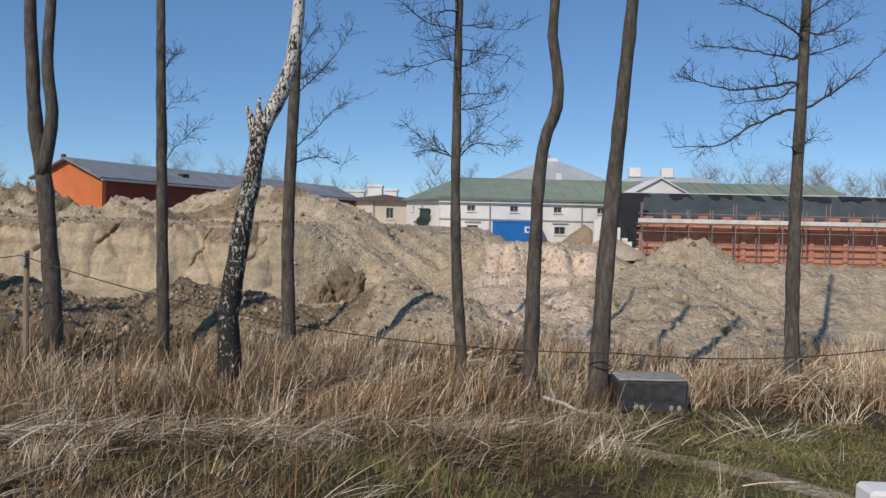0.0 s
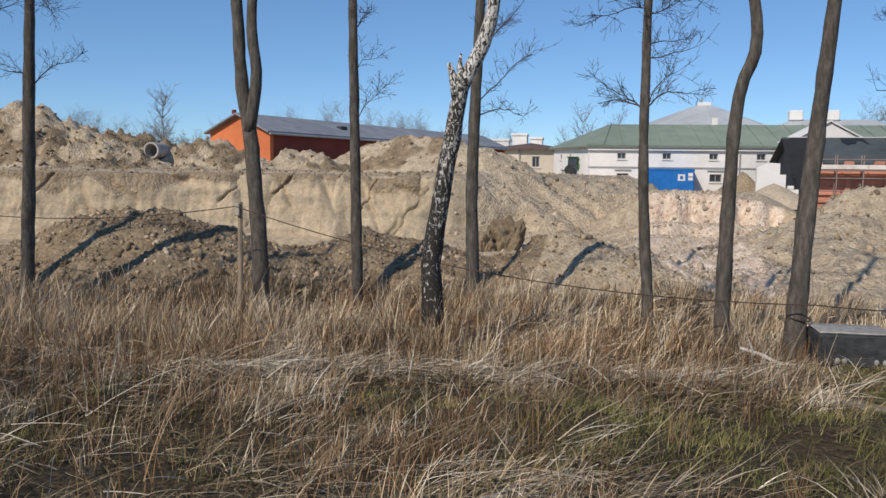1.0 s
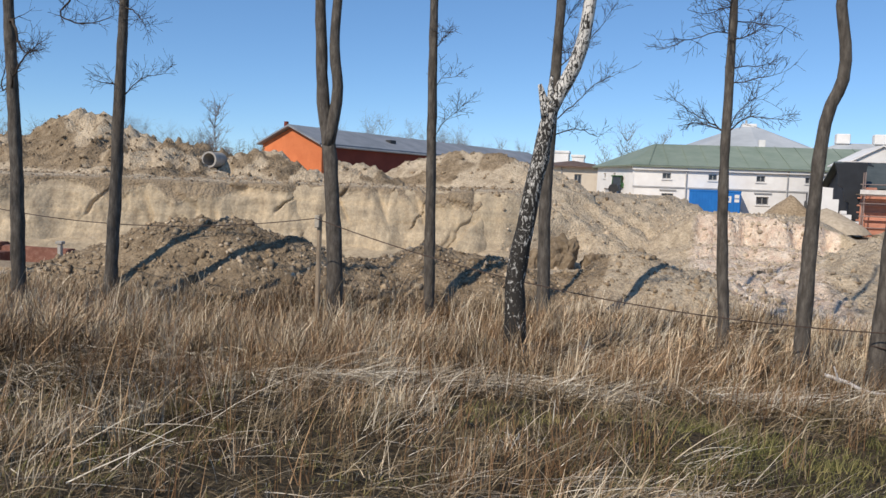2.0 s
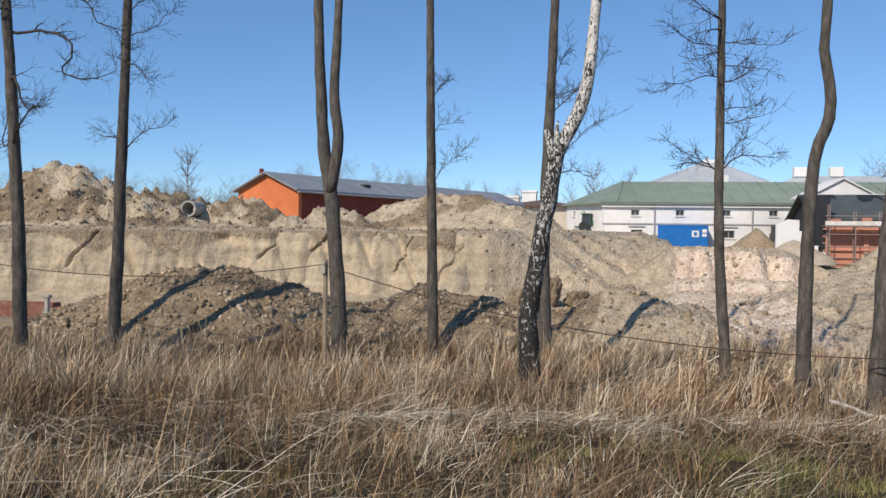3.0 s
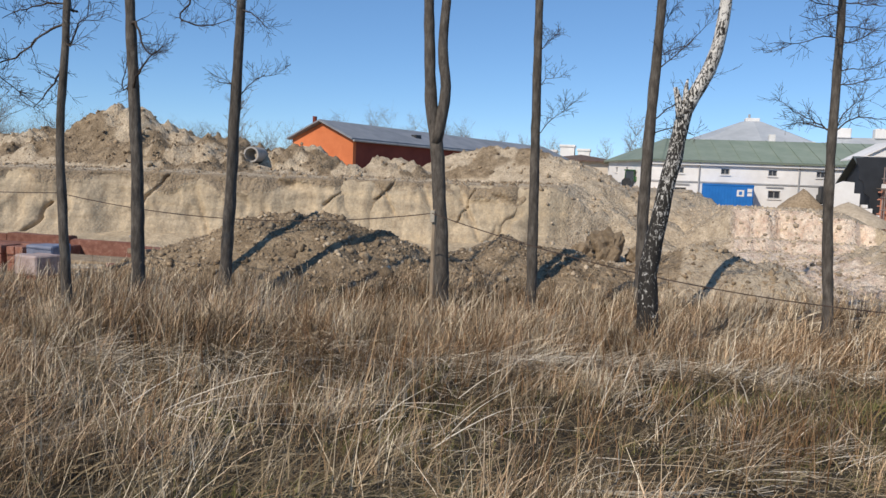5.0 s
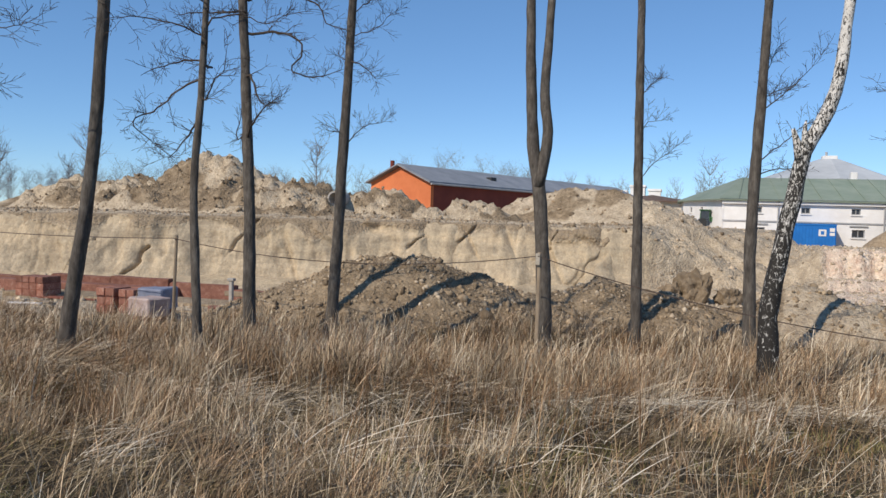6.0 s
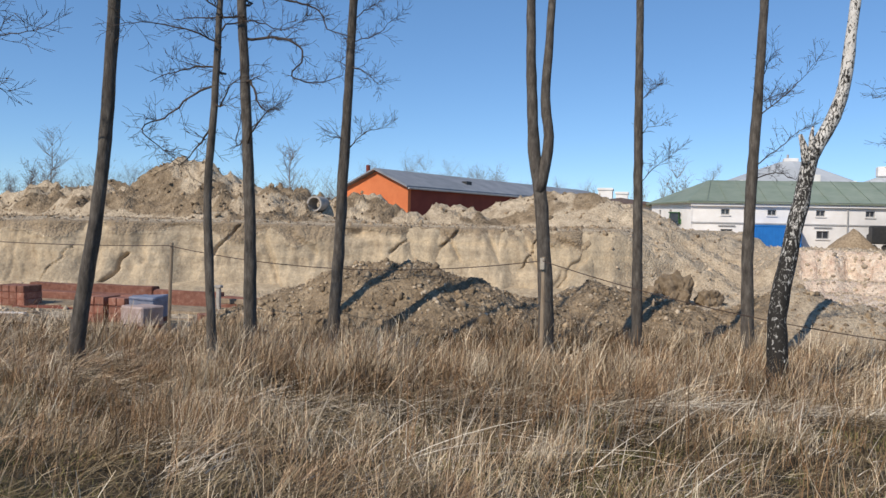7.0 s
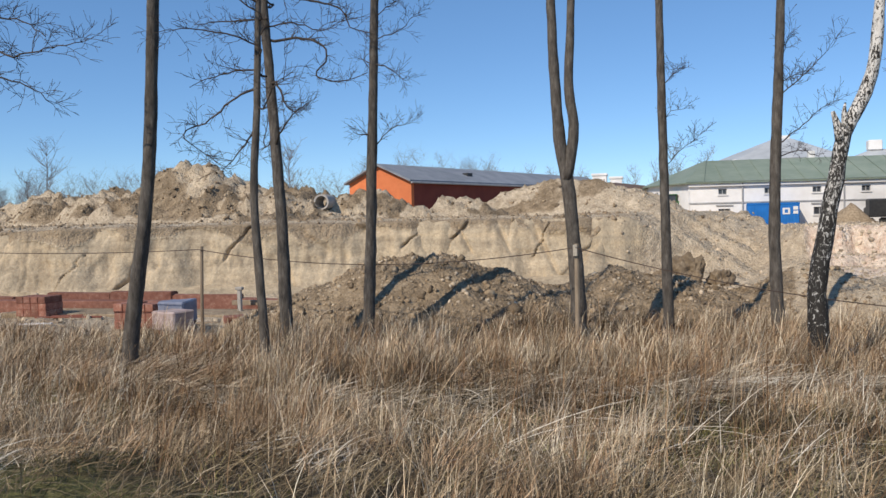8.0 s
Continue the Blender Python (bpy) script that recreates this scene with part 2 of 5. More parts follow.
def ground_material():
    m = bpy.data.materials.new("ground_soils")
    m.use_nodes = True
    nt = m.node_tree
    b = nt.nodes["Principled BSDF"]
    geo = nt.nodes.new("ShaderNodeNewGeometry")
    v = geo.outputs["Position"]
    big, mid, fine = tex(nt, 0.35, 5, 0.6, v), tex(nt, 2.2, 6, 0.65, v), tex(nt, 14, 6, 0.75, v)
    mp = nt.nodes.new("ShaderNodeMapping")
    mp.inputs["Scale"].default_value = (0.9, 0.9, 0.14)
    nt.links.new(v, mp.inputs[0])
    streak = tex(nt, 2.6, 5, 0.6, mp.outputs[0])
    mp2 = nt.nodes.new("ShaderNodeMapping")
    mp2.inputs["Scale"].default_value = (0.12, 0.12, 1.6)
    nt.links.new(v, mp2.inputs[0])
    strata = tex(nt, 1.6, 4, 0.55, mp2.outputs[0])
    sand = ramp(nt, streak.outputs[0], [(0.25, (0.324, 0.258, 0.180)), (0.42, (0.435, 0.358, 0.254)), (0.75, (0.546, 0.455, 0.326))])
    sand = mixc(nt, 0.5, sand, ramp(nt, strata.outputs[0], [(0.3, (0.6, 0.58, 0.56)), (0.5, (1, 0.98, 0.95)), (0.7, (1.2, 1.12, 1.0))]), "MULTIPLY")
    grey = ramp(nt, big.outputs[0], [(0.47, (0, 0, 0)), (0.62, (0.6, 0.6, 0.6))])
    sand = mixc(nt, grey, sand, mixc(nt, 1.0, sand, (0.68, 0.69, 0.7), "MULTIPLY"))
    dirt = ramp(nt, mid.outputs[0], [(0.25, (0.290, 0.231, 0.166)), (0.5, (0.468, 0.385, 0.279)), (0.75, (0.613, 0.519, 0.391))])
    clod = ramp(nt, mid.outputs[0], [(0.25, (0.123, 0.090, 0.058)), (0.5, (0.255, 0.196, 0.130)), (0.75, (0.405, 0.322, 0.221))])
    chalk = ramp(nt, mid.outputs[0], [(0.22, (0.416, 0.260, 0.190)), (0.42, (0.603, 0.470, 0.370)), (0.55, (0.686, 0.575, 0.460)), (0.78, (0.790, 0.710, 0.630))])
    turf = ramp(nt, fine.outputs[0], [(0.25, (0.03, 0.024, 0.014)), (0.5, (0.08, 0.06, 0.035)), (0.75, (0.16, 0.125, 0.075))])
    green = ramp(nt, fine.outputs[0], [(0.25, (0.06, 0.062, 0.022)), (0.5, (0.15, 0.145, 0.055)), (0.75, (0.28, 0.24, 0.11))])

    def attr(name):
        a = nt.nodes.new("ShaderNodeAttribute")
        a.attribute_name = name
        return a.outputs["Fac"]

    def soft(name):
        """An attribute's edge broken up by noise."""
        s = nt.nodes.new("ShaderNodeMath")
        s.operation = "MULTIPLY_ADD"
        nt.links.new(mid.outputs[0], s.inputs[0])
        s.inputs[1].default_value = 0.5
        nt.links.new(attr(name), s.inputs[2])
        return ramp(nt, s.outputs[0], [(0.62, (0, 0, 0)), (0.86, (1, 1, 1))])

    col = mixc(nt, soft("sand"), dirt, sand)
    col = mixc(nt, soft("clod"), col, clod)
    col = mixc(nt, soft("chalk"), col, chalk)
    col = mixc(nt, soft("turf"), col, turf)
    col = mixc(nt, soft("green"), col, green)
    col = mixc(nt, 0.6, col, ramp(nt, fine.outputs[0], [(0.3, (0.68, 0.67, 0.66)), (0.5, (1, 1, 1)), (0.7, (1.22, 1.2, 1.18))]), "MULTIPLY")
    col = mixc(nt, 0.5, col, ramp(nt, big.outputs[0], [(0.3, (0.75, 0.73, 0.72)), (0.7, (1.2, 1.18, 1.15))]), "MULTIPLY")
    stones = tex(nt, 9.0, vec=v, kind="ShaderNodeTexVoronoi")
    col = mixc(nt, 0.3, col, ramp(nt, stones.outputs["Color"], [(0.25, (0.7, 0.68, 0.66)), (0.6, (1.05, 1.05, 1.05)), (0.85, (1.35, 1.33, 1.3))]), "MULTIPLY")
    crumbs = tex(nt, 34, 4, 0.8, v)
    speck = ramp(nt, crumbs.outputs[0], [(0.34, (0.58, 0.56, 0.54)), (0.46, (1.04, 1.03, 1.02)), (0.58, (1.2, 1.19, 1.17)), (0.68, (1.75, 1.73, 1.7))])
    rough_soil = nt.nodes.new("ShaderNodeMapRange")   # the smooth cut shows fewer crumbs
    for i, q in enumerate((0.4, 1.0, 0.75, 0.25)):
        rough_soil.inputs[1 + i].default_value = q
    nt.links.new(attr("sand"), rough_soil.inputs[0])
    col = mixc(nt, rough_soil.outputs[0], col, mixc(nt, 1.0, col, speck, "MULTIPLY"))
    nt.links.new(col, b.inputs["Base Color"])
    b.inputs["Roughness"].default_value, b.inputs["Specular IOR Level"].default_value = 0.95, 0.15
    add = nt.nodes.new("ShaderNodeMath")
    nt.links.new(fine.outputs[0], add.inputs[0])
    nt.links.new(mid.outputs[0], add.inputs[1])
    sub = nt.nodes.new("ShaderNodeMath")
    sub.operation = "SUBTRACT"
    nt.links.new(add.outputs[0], sub.inputs[0])
    nt.links.new(stones.outputs["Distance"], sub.inputs[1])
    bp = nt.nodes.new("ShaderNodeBump")
    bp.inputs["Distance"].default_value = 0.07
    smooth = nt.nodes.new("ShaderNodeMapRange")   # the cut sand is smoother than the loose soils
    for i, q in enumerate((0.4, 1.0, 0.85, 0.3)):
        smooth.inputs[1 + i].default_value = q
    nt.links.new(attr("sand"), smooth.inputs[0])
    nt.links.new(smooth.outputs[0], bp.inputs["Strength"])
    nt.links.new(sub.outputs[0], bp.inputs["Height"])
    nt.links.new(bp.outputs[0], b.inputs["Normal"])
    return m


GROUND = ground_material()


# ---- mesh helpers ----
def mesh_of(name, verts, faces, material, smooth=False):
    me = bpy.data.meshes.new(name)
    me.from_pydata(verts, [], faces)
    me.materials.append(material)
    if smooth:
        me.polygons.foreach_set("use_smooth", [True] * len(me.polygons))
    me.update()
    return me


def part(name, data, material, parent=None, label=""):
    """One mesh object, from (verts, faces) or a bmesh, under a thing or a part."""
    if isinstance(data, bmesh.types.BMesh):
        me = bpy.data.meshes.new(name)
        data.to_mesh(me)
        data.free()
        me.materials.append(material)
    else:
        me = mesh_of(name, data[0], data[1], material, len(data) > 2 and data[2])
    ob = new(name, me)
    if parent is not None:
        ob.parent = parent
    if label:
        ob["label"] = label
    return ob


def thing(name, label, category, group="", at=(0, 0, 0), kind=""):
    ob = new(name)
    ob.matrix_basis = Matrix.Translation(at)
    ob.empty_display_size = 0.2
    return tagged(ob, label, category, group, kind)


def box(x0, y0, z0, x1, y1, z1, bevel=0.0, m=None):
    bm = bmesh.new()
    bmesh.ops.create_cube(bm, size=1, matrix=Matrix.Translation(((x0 + x1) / 2, (y0 + y1) / 2, (z0 + z1) / 2)) @ Matrix.Diagonal((x1 - x0, y1 - y0, z1 - z0, 1)))
    if bevel:
        bmesh.ops.bevel(bm, geom=bm.edges[:], offset=bevel, segments=1, affect="EDGES")
    if m is not None:
        bm.transform(m)
    return bm


def rough_box(w, d, h, bevel, amp, seed):
    """A worn block standing on z = 0."""
    bm = box(-w / 2, -d / 2, 0, w / 2, d / 2, h)
    bmesh.ops.bevel(bm, geom=bm.edges[:], offset=bevel, segments=2, affect="EDGES")
    bmesh.ops.subdivide_edges(bm, edges=bm.edges[:], cuts=1, use_grid_fill=True)
    for v in bm.verts:
        v.co += amp * noise.noise_vector(v.co * 4 + Vector((seed, 0, 0)))
    return bm


def tube(points, radii, sides=8, knobbly=0.0, close=True):
    """Vertices and faces of a tapered, bent tube."""
    pts = [Vector(p) for p in points]
    vs, fs = [], []
    for i, p in enumerate(pts):
        d = (pts[min(i + 1, len(pts) - 1)] - pts[max(i - 1, 0)]).normalized()
        u = d.cross(Vector((0.31, 0.95, 0.05))).normalized()
        w = d.cross(u)
        for k in range(sides):
            a = 2 * math.pi * k / sides
            r = radii[i] * (1 + (knobbly * noise.noise(p * 2.3 + Vector((math.cos(a), math.sin(a), 0)) * 0.9) if knobbly else 0))
            vs.append(p + (u * math.cos(a) + w * math.sin(a)) * r)
    for i in range(len(pts) - 1):
        for k in range(sides):
            a, b = i * sides + k, i * sides + (k + 1) % sides
            fs.append((a, b, b + sides, a + sides))
    if close:
        fs.append(tuple(range(sides))[::-1])
        fs.append(tuple(range(len(vs) - sides, len(vs))))
    return [tuple(v) for v in vs], fs


def joined(pieces):
    vs, fs = [], []
    for v, f in pieces:
        o = len(vs)
        vs += v
        fs += [tuple(i + o for i in q) for q in f]
    return vs, fs


def smooth_line(pts, step=0.3):
    """A Catmull-Rom line through points."""
    p = [Vector(q) for q in pts]
    p = [2 * p[0] - p[1]] + p + [2 * p[-1] - p[-2]]
    out = []
    for i in range(1, len(p) - 2):
        n = max(2, int((p[i + 1] - p[i]).length / step))
        for k in range(n):
            t = k / n
            a, b, c, d = p[i - 1:i + 3]
            out.append(0.5 * (2 * b + (c - a) * t + (2 * a - 5 * b + 4 * c - d) * t * t + (3 * b - 3 * c + d - a) * t ** 3))
    out.append(p[-2])
    return out


# ---- ground ----
def lattice(ix, iy, seed):
    n = (ix * 374761393 + iy * 668265263 + seed * 974711) & 0x7FFFFFFF
    n = ((n ^ (n >> 13)) * 1274126177) & 0x7FFFFFFF
    return ((n ^ (n >> 16)) & 0xFFFF) / 32767.5 - 1


def vnoise(x, y, seed):
    ix, iy = np.floor(x).astype(np.int64), np.floor(y).astype(np.int64)
    fx, fy = x - ix, y - iy
    fx, fy = fx * fx * (3 - 2 * fx), fy * fy * (3 - 2 * fy)
    a = lattice(ix, iy, seed) * (1 - fx) + lattice(ix + 1, iy, seed) * fx
    b = lattice(ix, iy + 1, seed) * (1 - fx) + lattice(ix + 1, iy + 1, seed) * fx
    return a * (1 - fy) + b * fy


def fbm(x, y, scale, seed, octaves=4, gain=0.55):
    s, amp, tot = 0, 1, 0
    for o in range(octaves):
        s, tot = s + amp * vnoise(x * 2 ** o / scale + 17.3 * o, y * 2 ** o / scale, seed + o), tot + amp
        amp *= gain
    return s / tot


def sstep(a, b, x):
    t = np.clip((x - a) / (b - a), 0, 1)
    return t * t * (3 - 2 * t)


def heap(x, y, line, width, base):
    """A ridge of tipped soil along a line of (x, y, crest height): its height, and how deep in it a place is."""
    best, best_p = np.full(x.shape, -99.0), np.zeros(x.shape)
    for (ax, ay, az), (bx, by, bz) in zip(line[:-1], line[1:]):
        dx, dy = bx - ax, by - ay
        t = np.clip(((x - ax) * dx + (y - ay) * dy) / (dx * dx + dy * dy), 0, 1)
        r = np.hypot(x - ax - t * dx, y - ay - t * dy) / width
        p = np.clip(1.04 - np.sqrt(r * r + 0.0016 + 0.02 * (1 - np.clip(r, 0, 1))), 0, 1)
        h = base + (az + t * (bz - az) - base) * p
        best_p = np.maximum(best_p, p)
        best = np.maximum(best, np.where(p > 0, h, -99))
    return best, best_p


NEAR_HEAPS = [([(-15.6, 19.4, 1.0), (-14.2, 19.6, 1.75), (-12.6, 19.8, 1.85), (-11.0, 20.6, 1.2), (-9.9, 21.2, 0.7)], 3.3, 1.0),
              ([(-9.2, 22.6, 0.7), (-7.9, 22.9, 1.15), (-6.3, 23.0, 0.85), (-5.6, 23.3, 0.5)], 3.2, 1.0),
              ([(-3.1, 23.8, 0.55), (-1.9, 24.0, 1.15), (-0.7, 23.4, 0.75)], 3.4, 0.35)]
BANK = [([(3.0, 26.0, 0.0), (6.2, 29.5, 0.9), (8.0, 32.5, 1.5), (11.0, 33.0, 1.5), (16, 33.5, 1.55), (30, 35, 1.7), (60, 38, 1.8)], 6.0), ([(9.0, 34.5, 2.6), (9.4, 34.5, 2.5)], 4.0)]
TOP_HEAPS = [([(-37.5, 43, 4.6), (-34.2, 43, 6.3), (-32.0, 42.5, 5.7), (-29, 42, 4.6), (-26.2, 41.5, 3.5)], 6.5, 0.95),
             ([(-50, 46, 4.0), (-46.5, 44.8, 5.0), (-43.5, 44, 4.5), (-40, 44, 4.5)], 4.5, 1.0),
             ([(-23.2, 42.6, 3.9), (-22.0, 42.5, 4.35), (-19.8, 42.5, 3.6)], 2.8, 0.8), ([(-18.0, 43, 3.45), (-16.4, 43, 3.6)], 2.0, 0.8),
             ([(-14.6, 47, 4.3), (-12.2, 46.6, 4.85), (-9.2, 46.2, 4.75), (-7.3, 46, 4.2)], 3.6, 0.4)]


def terrain(x, y):
    """Heights of the ground, and its soils."""
    small = fbm(x, y, 1.1, 5, 4, 0.6)
    broad = fbm(x, y, 7.0, 9, 3)
    field = np.interp(y, [-30, 1, 6.5, 9, 14, 18, 24], [1, 1, 0.14, 0.02, -0.45, -0.5, -0.75]) + 0.05 * small + 0.06 * broad
    # pit floor, and the shelf behind the pale cut on the right
    cut = 40.5 + 1.6 * fbm(x, y * 0, 3.0, 21, 3) + 0.9 * fbm(x, y * 0.2, 0.9, 23, 3, 0.7) + 0.10 * np.abs(x - 4.5)
    shelf = np.interp(y, [42, 60, 90], [1.8, 1.55, 0.8])
    shelf = 0.3 + (shelf - 0.3) * (1 - sstep(6.8, 10.5, x - 0.1 * (y - 42)) * (1 - sstep(58, 78, y)))
    rise = 0.25 * sstep(-8.0, -4.0, y - cut) + 0.2 * sstep(-3.0, -2.2, y - cut) + 0.55 * sstep(-0.5, 0.7, y - cut)
    bowl = 0.7 * np.exp(-(((x - 8.0) / 2.6) ** 2 + ((y - 43.5) / 3.2) ** 2))
    floor = np.where(y < 30, field, -0.75 + (shelf + 0.75) * rise * sstep(-3, 1.5, x) - bowl) + 0.10 * small
    # the plateau with its scarp, and its slope down to the right
    flute = 0.7 * fbm(x, y * 0.25, 1.9, 31, 5, 0.65) + 0.6 * fbm(x, y * 0, 6.0, 33, 2)
    crack = vnoise(x / 1.3 + 0.35 * y, y * 0.05, 37)
    flute = flute + 0.3 * np.exp(-(crack / 0.07) ** 2) * sstep(-0.2, 0.35, vnoise(x / 2.3, y * 0, 39))
    rim = np.interp(x, [-400, -45, -38, -30, -20, -14, -8, -5], [20, 26.0, 27.5, 29.9, 34.7, 36.5, 37.6, 40]) + flute
    edge = np.interp(y, [36, 41, 46, 60, 72, 90, 140], [-8.5, -7.2, -5.6, -1.4, 0.0, 2.3, 6])
    d = y - rim
    face = 0.16 * sstep(-3.2, -0.3, d) + 0.80 * sstep(-0.6, 0.75, d) + 0.04 * sstep(0.75, 2.5, d)
    level = 2.62 + 0.12 * broad + 0.07 * small
    across = y + 0.49 * x   # rills run down the slope, so they vary across it
    gully = 0.7 * fbm(across, x * 0.1, 2.2, 41, 4, 0.65) + 0.9 * np.clip(0.2 - np.abs(fbm(across, x * 0.06, 1.7, 45, 3, 0.6)), -0.2, 1) + 0.2 * fbm(x, y, 0.9, 43, 3, 0.8) + 0.9 * np.clip(0.17 - np.abs(fbm(across, x * 0.05, 0.8, 47, 2, 0.5)), 0, 1)
    ramp_z = level - np.clip((x - edge) * 0.54 + 1.5 * gully * sstep(0, 2, x - edge), 0, 9)
    high = np.minimum(floor + (level - floor) * face, ramp_z)
    z = np.maximum(floor, high)
    on_ramp = sstep(0.2, 1.5, x - edge) * (y > 34)
    sand = sstep(-3.4, -1.5, d) * (1 - sstep(0.6, 1.1, d)) * (1 - on_ramp * 0.75) * (y > 24)
    sand = np.maximum(sand, 0.32 * on_ramp * (x < 6) * (y < 80))
    chalk = sstep(0.0, 2.0, x) * (1 - sstep(7.0, 8.0, x)) * sstep(-5.5, -3.5, y - cut) * (1 - sstep(1.0, 2.2, y - cut))
    chalk = np.maximum(chalk, 0.75 * sstep(-0.3, 1.2, x) * (1 - sstep(3.0, 5.5, x)) * sstep(20.5, 22.5, y) * (1 - sstep(38, 42, y)))
    sand = np.maximum(sand, np.exp(-(((x - 8.0) / 2.4) ** 2 + ((y - 43.5) / 3.0) ** 2)))
    clod = np.zeros(x.shape)
    lumps = 0.6 * fbm(x, y, 0.9, 51, 4, 0.85) + 0.5 * fbm(x, y, 2.2, 57, 3) + 0.5 * (0.16 - np.abs(fbm(x, y, 0.75, 59, 3, 0.6)))
    for line, w, dark in NEAR_HEAPS:
        h, p = heap(x + 0.5 * broad, y + 0.4 * fbm(x, y, 2.0, 61, 2), line, w, -0.62)
        h = h + lumps * 0.36 * sstep(0, 0.35, p)
        z, clod = np.maximum(z, h), np.maximum(clod, dark * sstep(0.02, 0.2, p))
    for line, w in BANK:
        h, p = heap(x + 0.8 * broad, y + 0.8 * broad, line, w, -0.55)
        h = h + lumps * 0.62 * sstep(0, 0.25, p) + 0.3 * broad * sstep(0, 0.3, p)
        z, sand = np.maximum(z, h), np.maximum(sand, 0.3 * sstep(0.02, 0.15, p))
    for line, w, crumb in TOP_HEAPS:
        h, p = heap(x + 0.9 * broad, y + 0.9 * broad, line, w, 2.45)
        h = h + crumb * (lumps * 1.25 + 0.45 * broad + 0.45 * fbm(x, y, 3.2, 67, 3) + (0.55 + 0.6 * (x < -24)) * (0.3 - np.abs(fbm(x, y, 2.2, 69, 3)))) * sstep(0, 0.35, p)
        z, sand = np.maximum(z, h), np.maximum(sand, 0.3 * sstep(0.02, 0.2, p))
        clod = np.maximum(clod, 0.75 * sstep(0.02, 0.2, p) * sstep(0.0, 0.3, fbm(x, y, 2.4, 73, 3) + 0.08 * (x < -24)))
    turf = 1 - sstep(np.interp(x, [-14, -11], [18.0, 19.6]), np.interp(x, [-14, -11], [19.4, 21.4]), y + 0.9 * small)
    toe = np.interp(x, [-15, -12.5], [-0.3, 0.22])
    turf = turf * (1 - sstep(toe, toe + 0.3, z - field) * sstep(16, 17, y))
    turf = np.maximum(turf, 0.9 * sstep(-1, 1, x) * (1 - sstep(19.5, 21.5, y + small)))
    path_d = np.abs((x - 2.6) * 0.83 + (y - 9.7) * 0.56 + 0.25 * small)   # a narrow trodden path
    turf = turf * (1 - 0.85 * np.exp(-(path_d / 0.34) ** 2) * (x > 1.2) * (y < 11.4))
    green = 0.85 * turf * np.clip(sstep(0.5, 3.5, x) * (1 - sstep(11.5, 13.5, y)) + 0.7 * sstep(0.05, 0.4, broad) * (1 - sstep(7.5, 10.5, y)), 0, 1)
    return z, dict(sand=sand, clod=clod, chalk=chalk, turf=turf, green=green)


def steps(*runs):
    out = []
    for a, b, s in runs:
        out += list(np.arange(a, b - 1e-6, s))
    return np.array(out + [runs[-1][1]])


gx = steps((-3000, -400, 400), (-400, -100, 25), (-100, -50, 2.5), (-50, -30, 0.24), (-30, 14, 0.17), (14, 32, 0.4), (32, 100, 2.5), (100, 400, 25), (400, 3000, 400))
gy = steps((-3000, -300, 300), (-300, -20, 20), (-20, 3, 1.0), (3, 16.5, 0.3), (16.5, 26, 0.15), (26, 50, 0.22), (50, 70, 0.5), (70, 120, 2.5), (120, 400, 20), (400, 4000, 400))
GX, GY = np.meshgrid(gx, gy)
GZ, SOILS = terrain(GX, GY)
nx, ny = len(gx), len(gy)
co = np.stack([GX, GY, GZ], -1).reshape(-1, 3)
i0 = (np.arange(ny - 1)[:, None] * nx + np.arange(nx - 1)[None, :]).reshape(-1)
quads = np.stack([i0, i0 + 1, i0 + 1 + nx, i0 + nx], -1)
gm = bpy.data.meshes.new("ground")
gm.vertices.add(len(co))
gm.vertices.foreach_set("co", co.ravel())
gm.loops.add(quads.size)
gm.loops.foreach_set("vertex_index", quads.ravel())
gm.polygons.add(len(quads))
gm.polygons.foreach_set("loop_start", np.arange(0, quads.size, 4))
gm.polygons.foreach_set("use_smooth", np.ones(len(quads), bool))
for key, val in SOILS.items():
    gm.attributes.new(key, "FLOAT", "POINT").data.foreach_set("value", np.ascontiguousarray(val, dtype=np.float32).ravel())
gm.update(calc_edges=True)
gm.materials.append(GROUND)
tagged(new("ground", gm), "excavated sandy ground with a scarp, soil heaps and dry meadow", "ground", kind="structure")


def ground_z(x, y):
    return float(terrain(np.array([float(x)]), np.array([float(y)]))[0][0])



# ---- the scarp's broken face ----
sx, sv = np.meshgrid(np.arange(-48, -6.4, 0.055), np.linspace(0, 1, 44))
flat0 = np.zeros(sx.shape)
rim0 = np.interp(sx, [-400, -45, -38, -30, -20, -14, -8, -5], [20, 26.0, 27.5, 29.9, 34.7, 36.5, 37.6, 40]) + 0.7 * fbm(sx, flat0 + 5, 1.9, 31, 5, 0.65) * 0.4 + 0.6 * fbm(sx, flat0, 6.0, 33, 2)
top0 = terrain(sx, rim0 + 1.0)[0]
foot0 = terrain(sx, rim0 - 1.6)[0] - 0.1
sz = foot0 + (top0 + 0.02 - foot0) * sv
slump = 0.36 * fbm(sx + 0.3 * sz, sz * 0.3, 1.7, 131, 4, 0.6) + 0.08 * fbm(sx, sz * 0.8, 0.5, 137, 3, 0.6)
ledge = 0.05 * np.tanh(3 * fbm(sx * 0.4, sz * 1.6, 1.0, 141, 3)) + 0.2 * sstep(0.78, 0.9, sv + 0.12 * fbm(sx, flat0, 2.0, 143, 3))
split = vnoise(sx / 1.7 + 0.34 * sz, sz * 0.2, 147)
split = np.exp(-(split / 0.075) ** 2) * sstep(-0.2, 0.12, vnoise(sx / 2.1, sz / 1.6, 149))
fissure = vnoise(sx / 1.5 - 0.4 * sz + 0.22 * fbm(sx, sz, 0.7, 163, 2), sz * 0.12, 161)
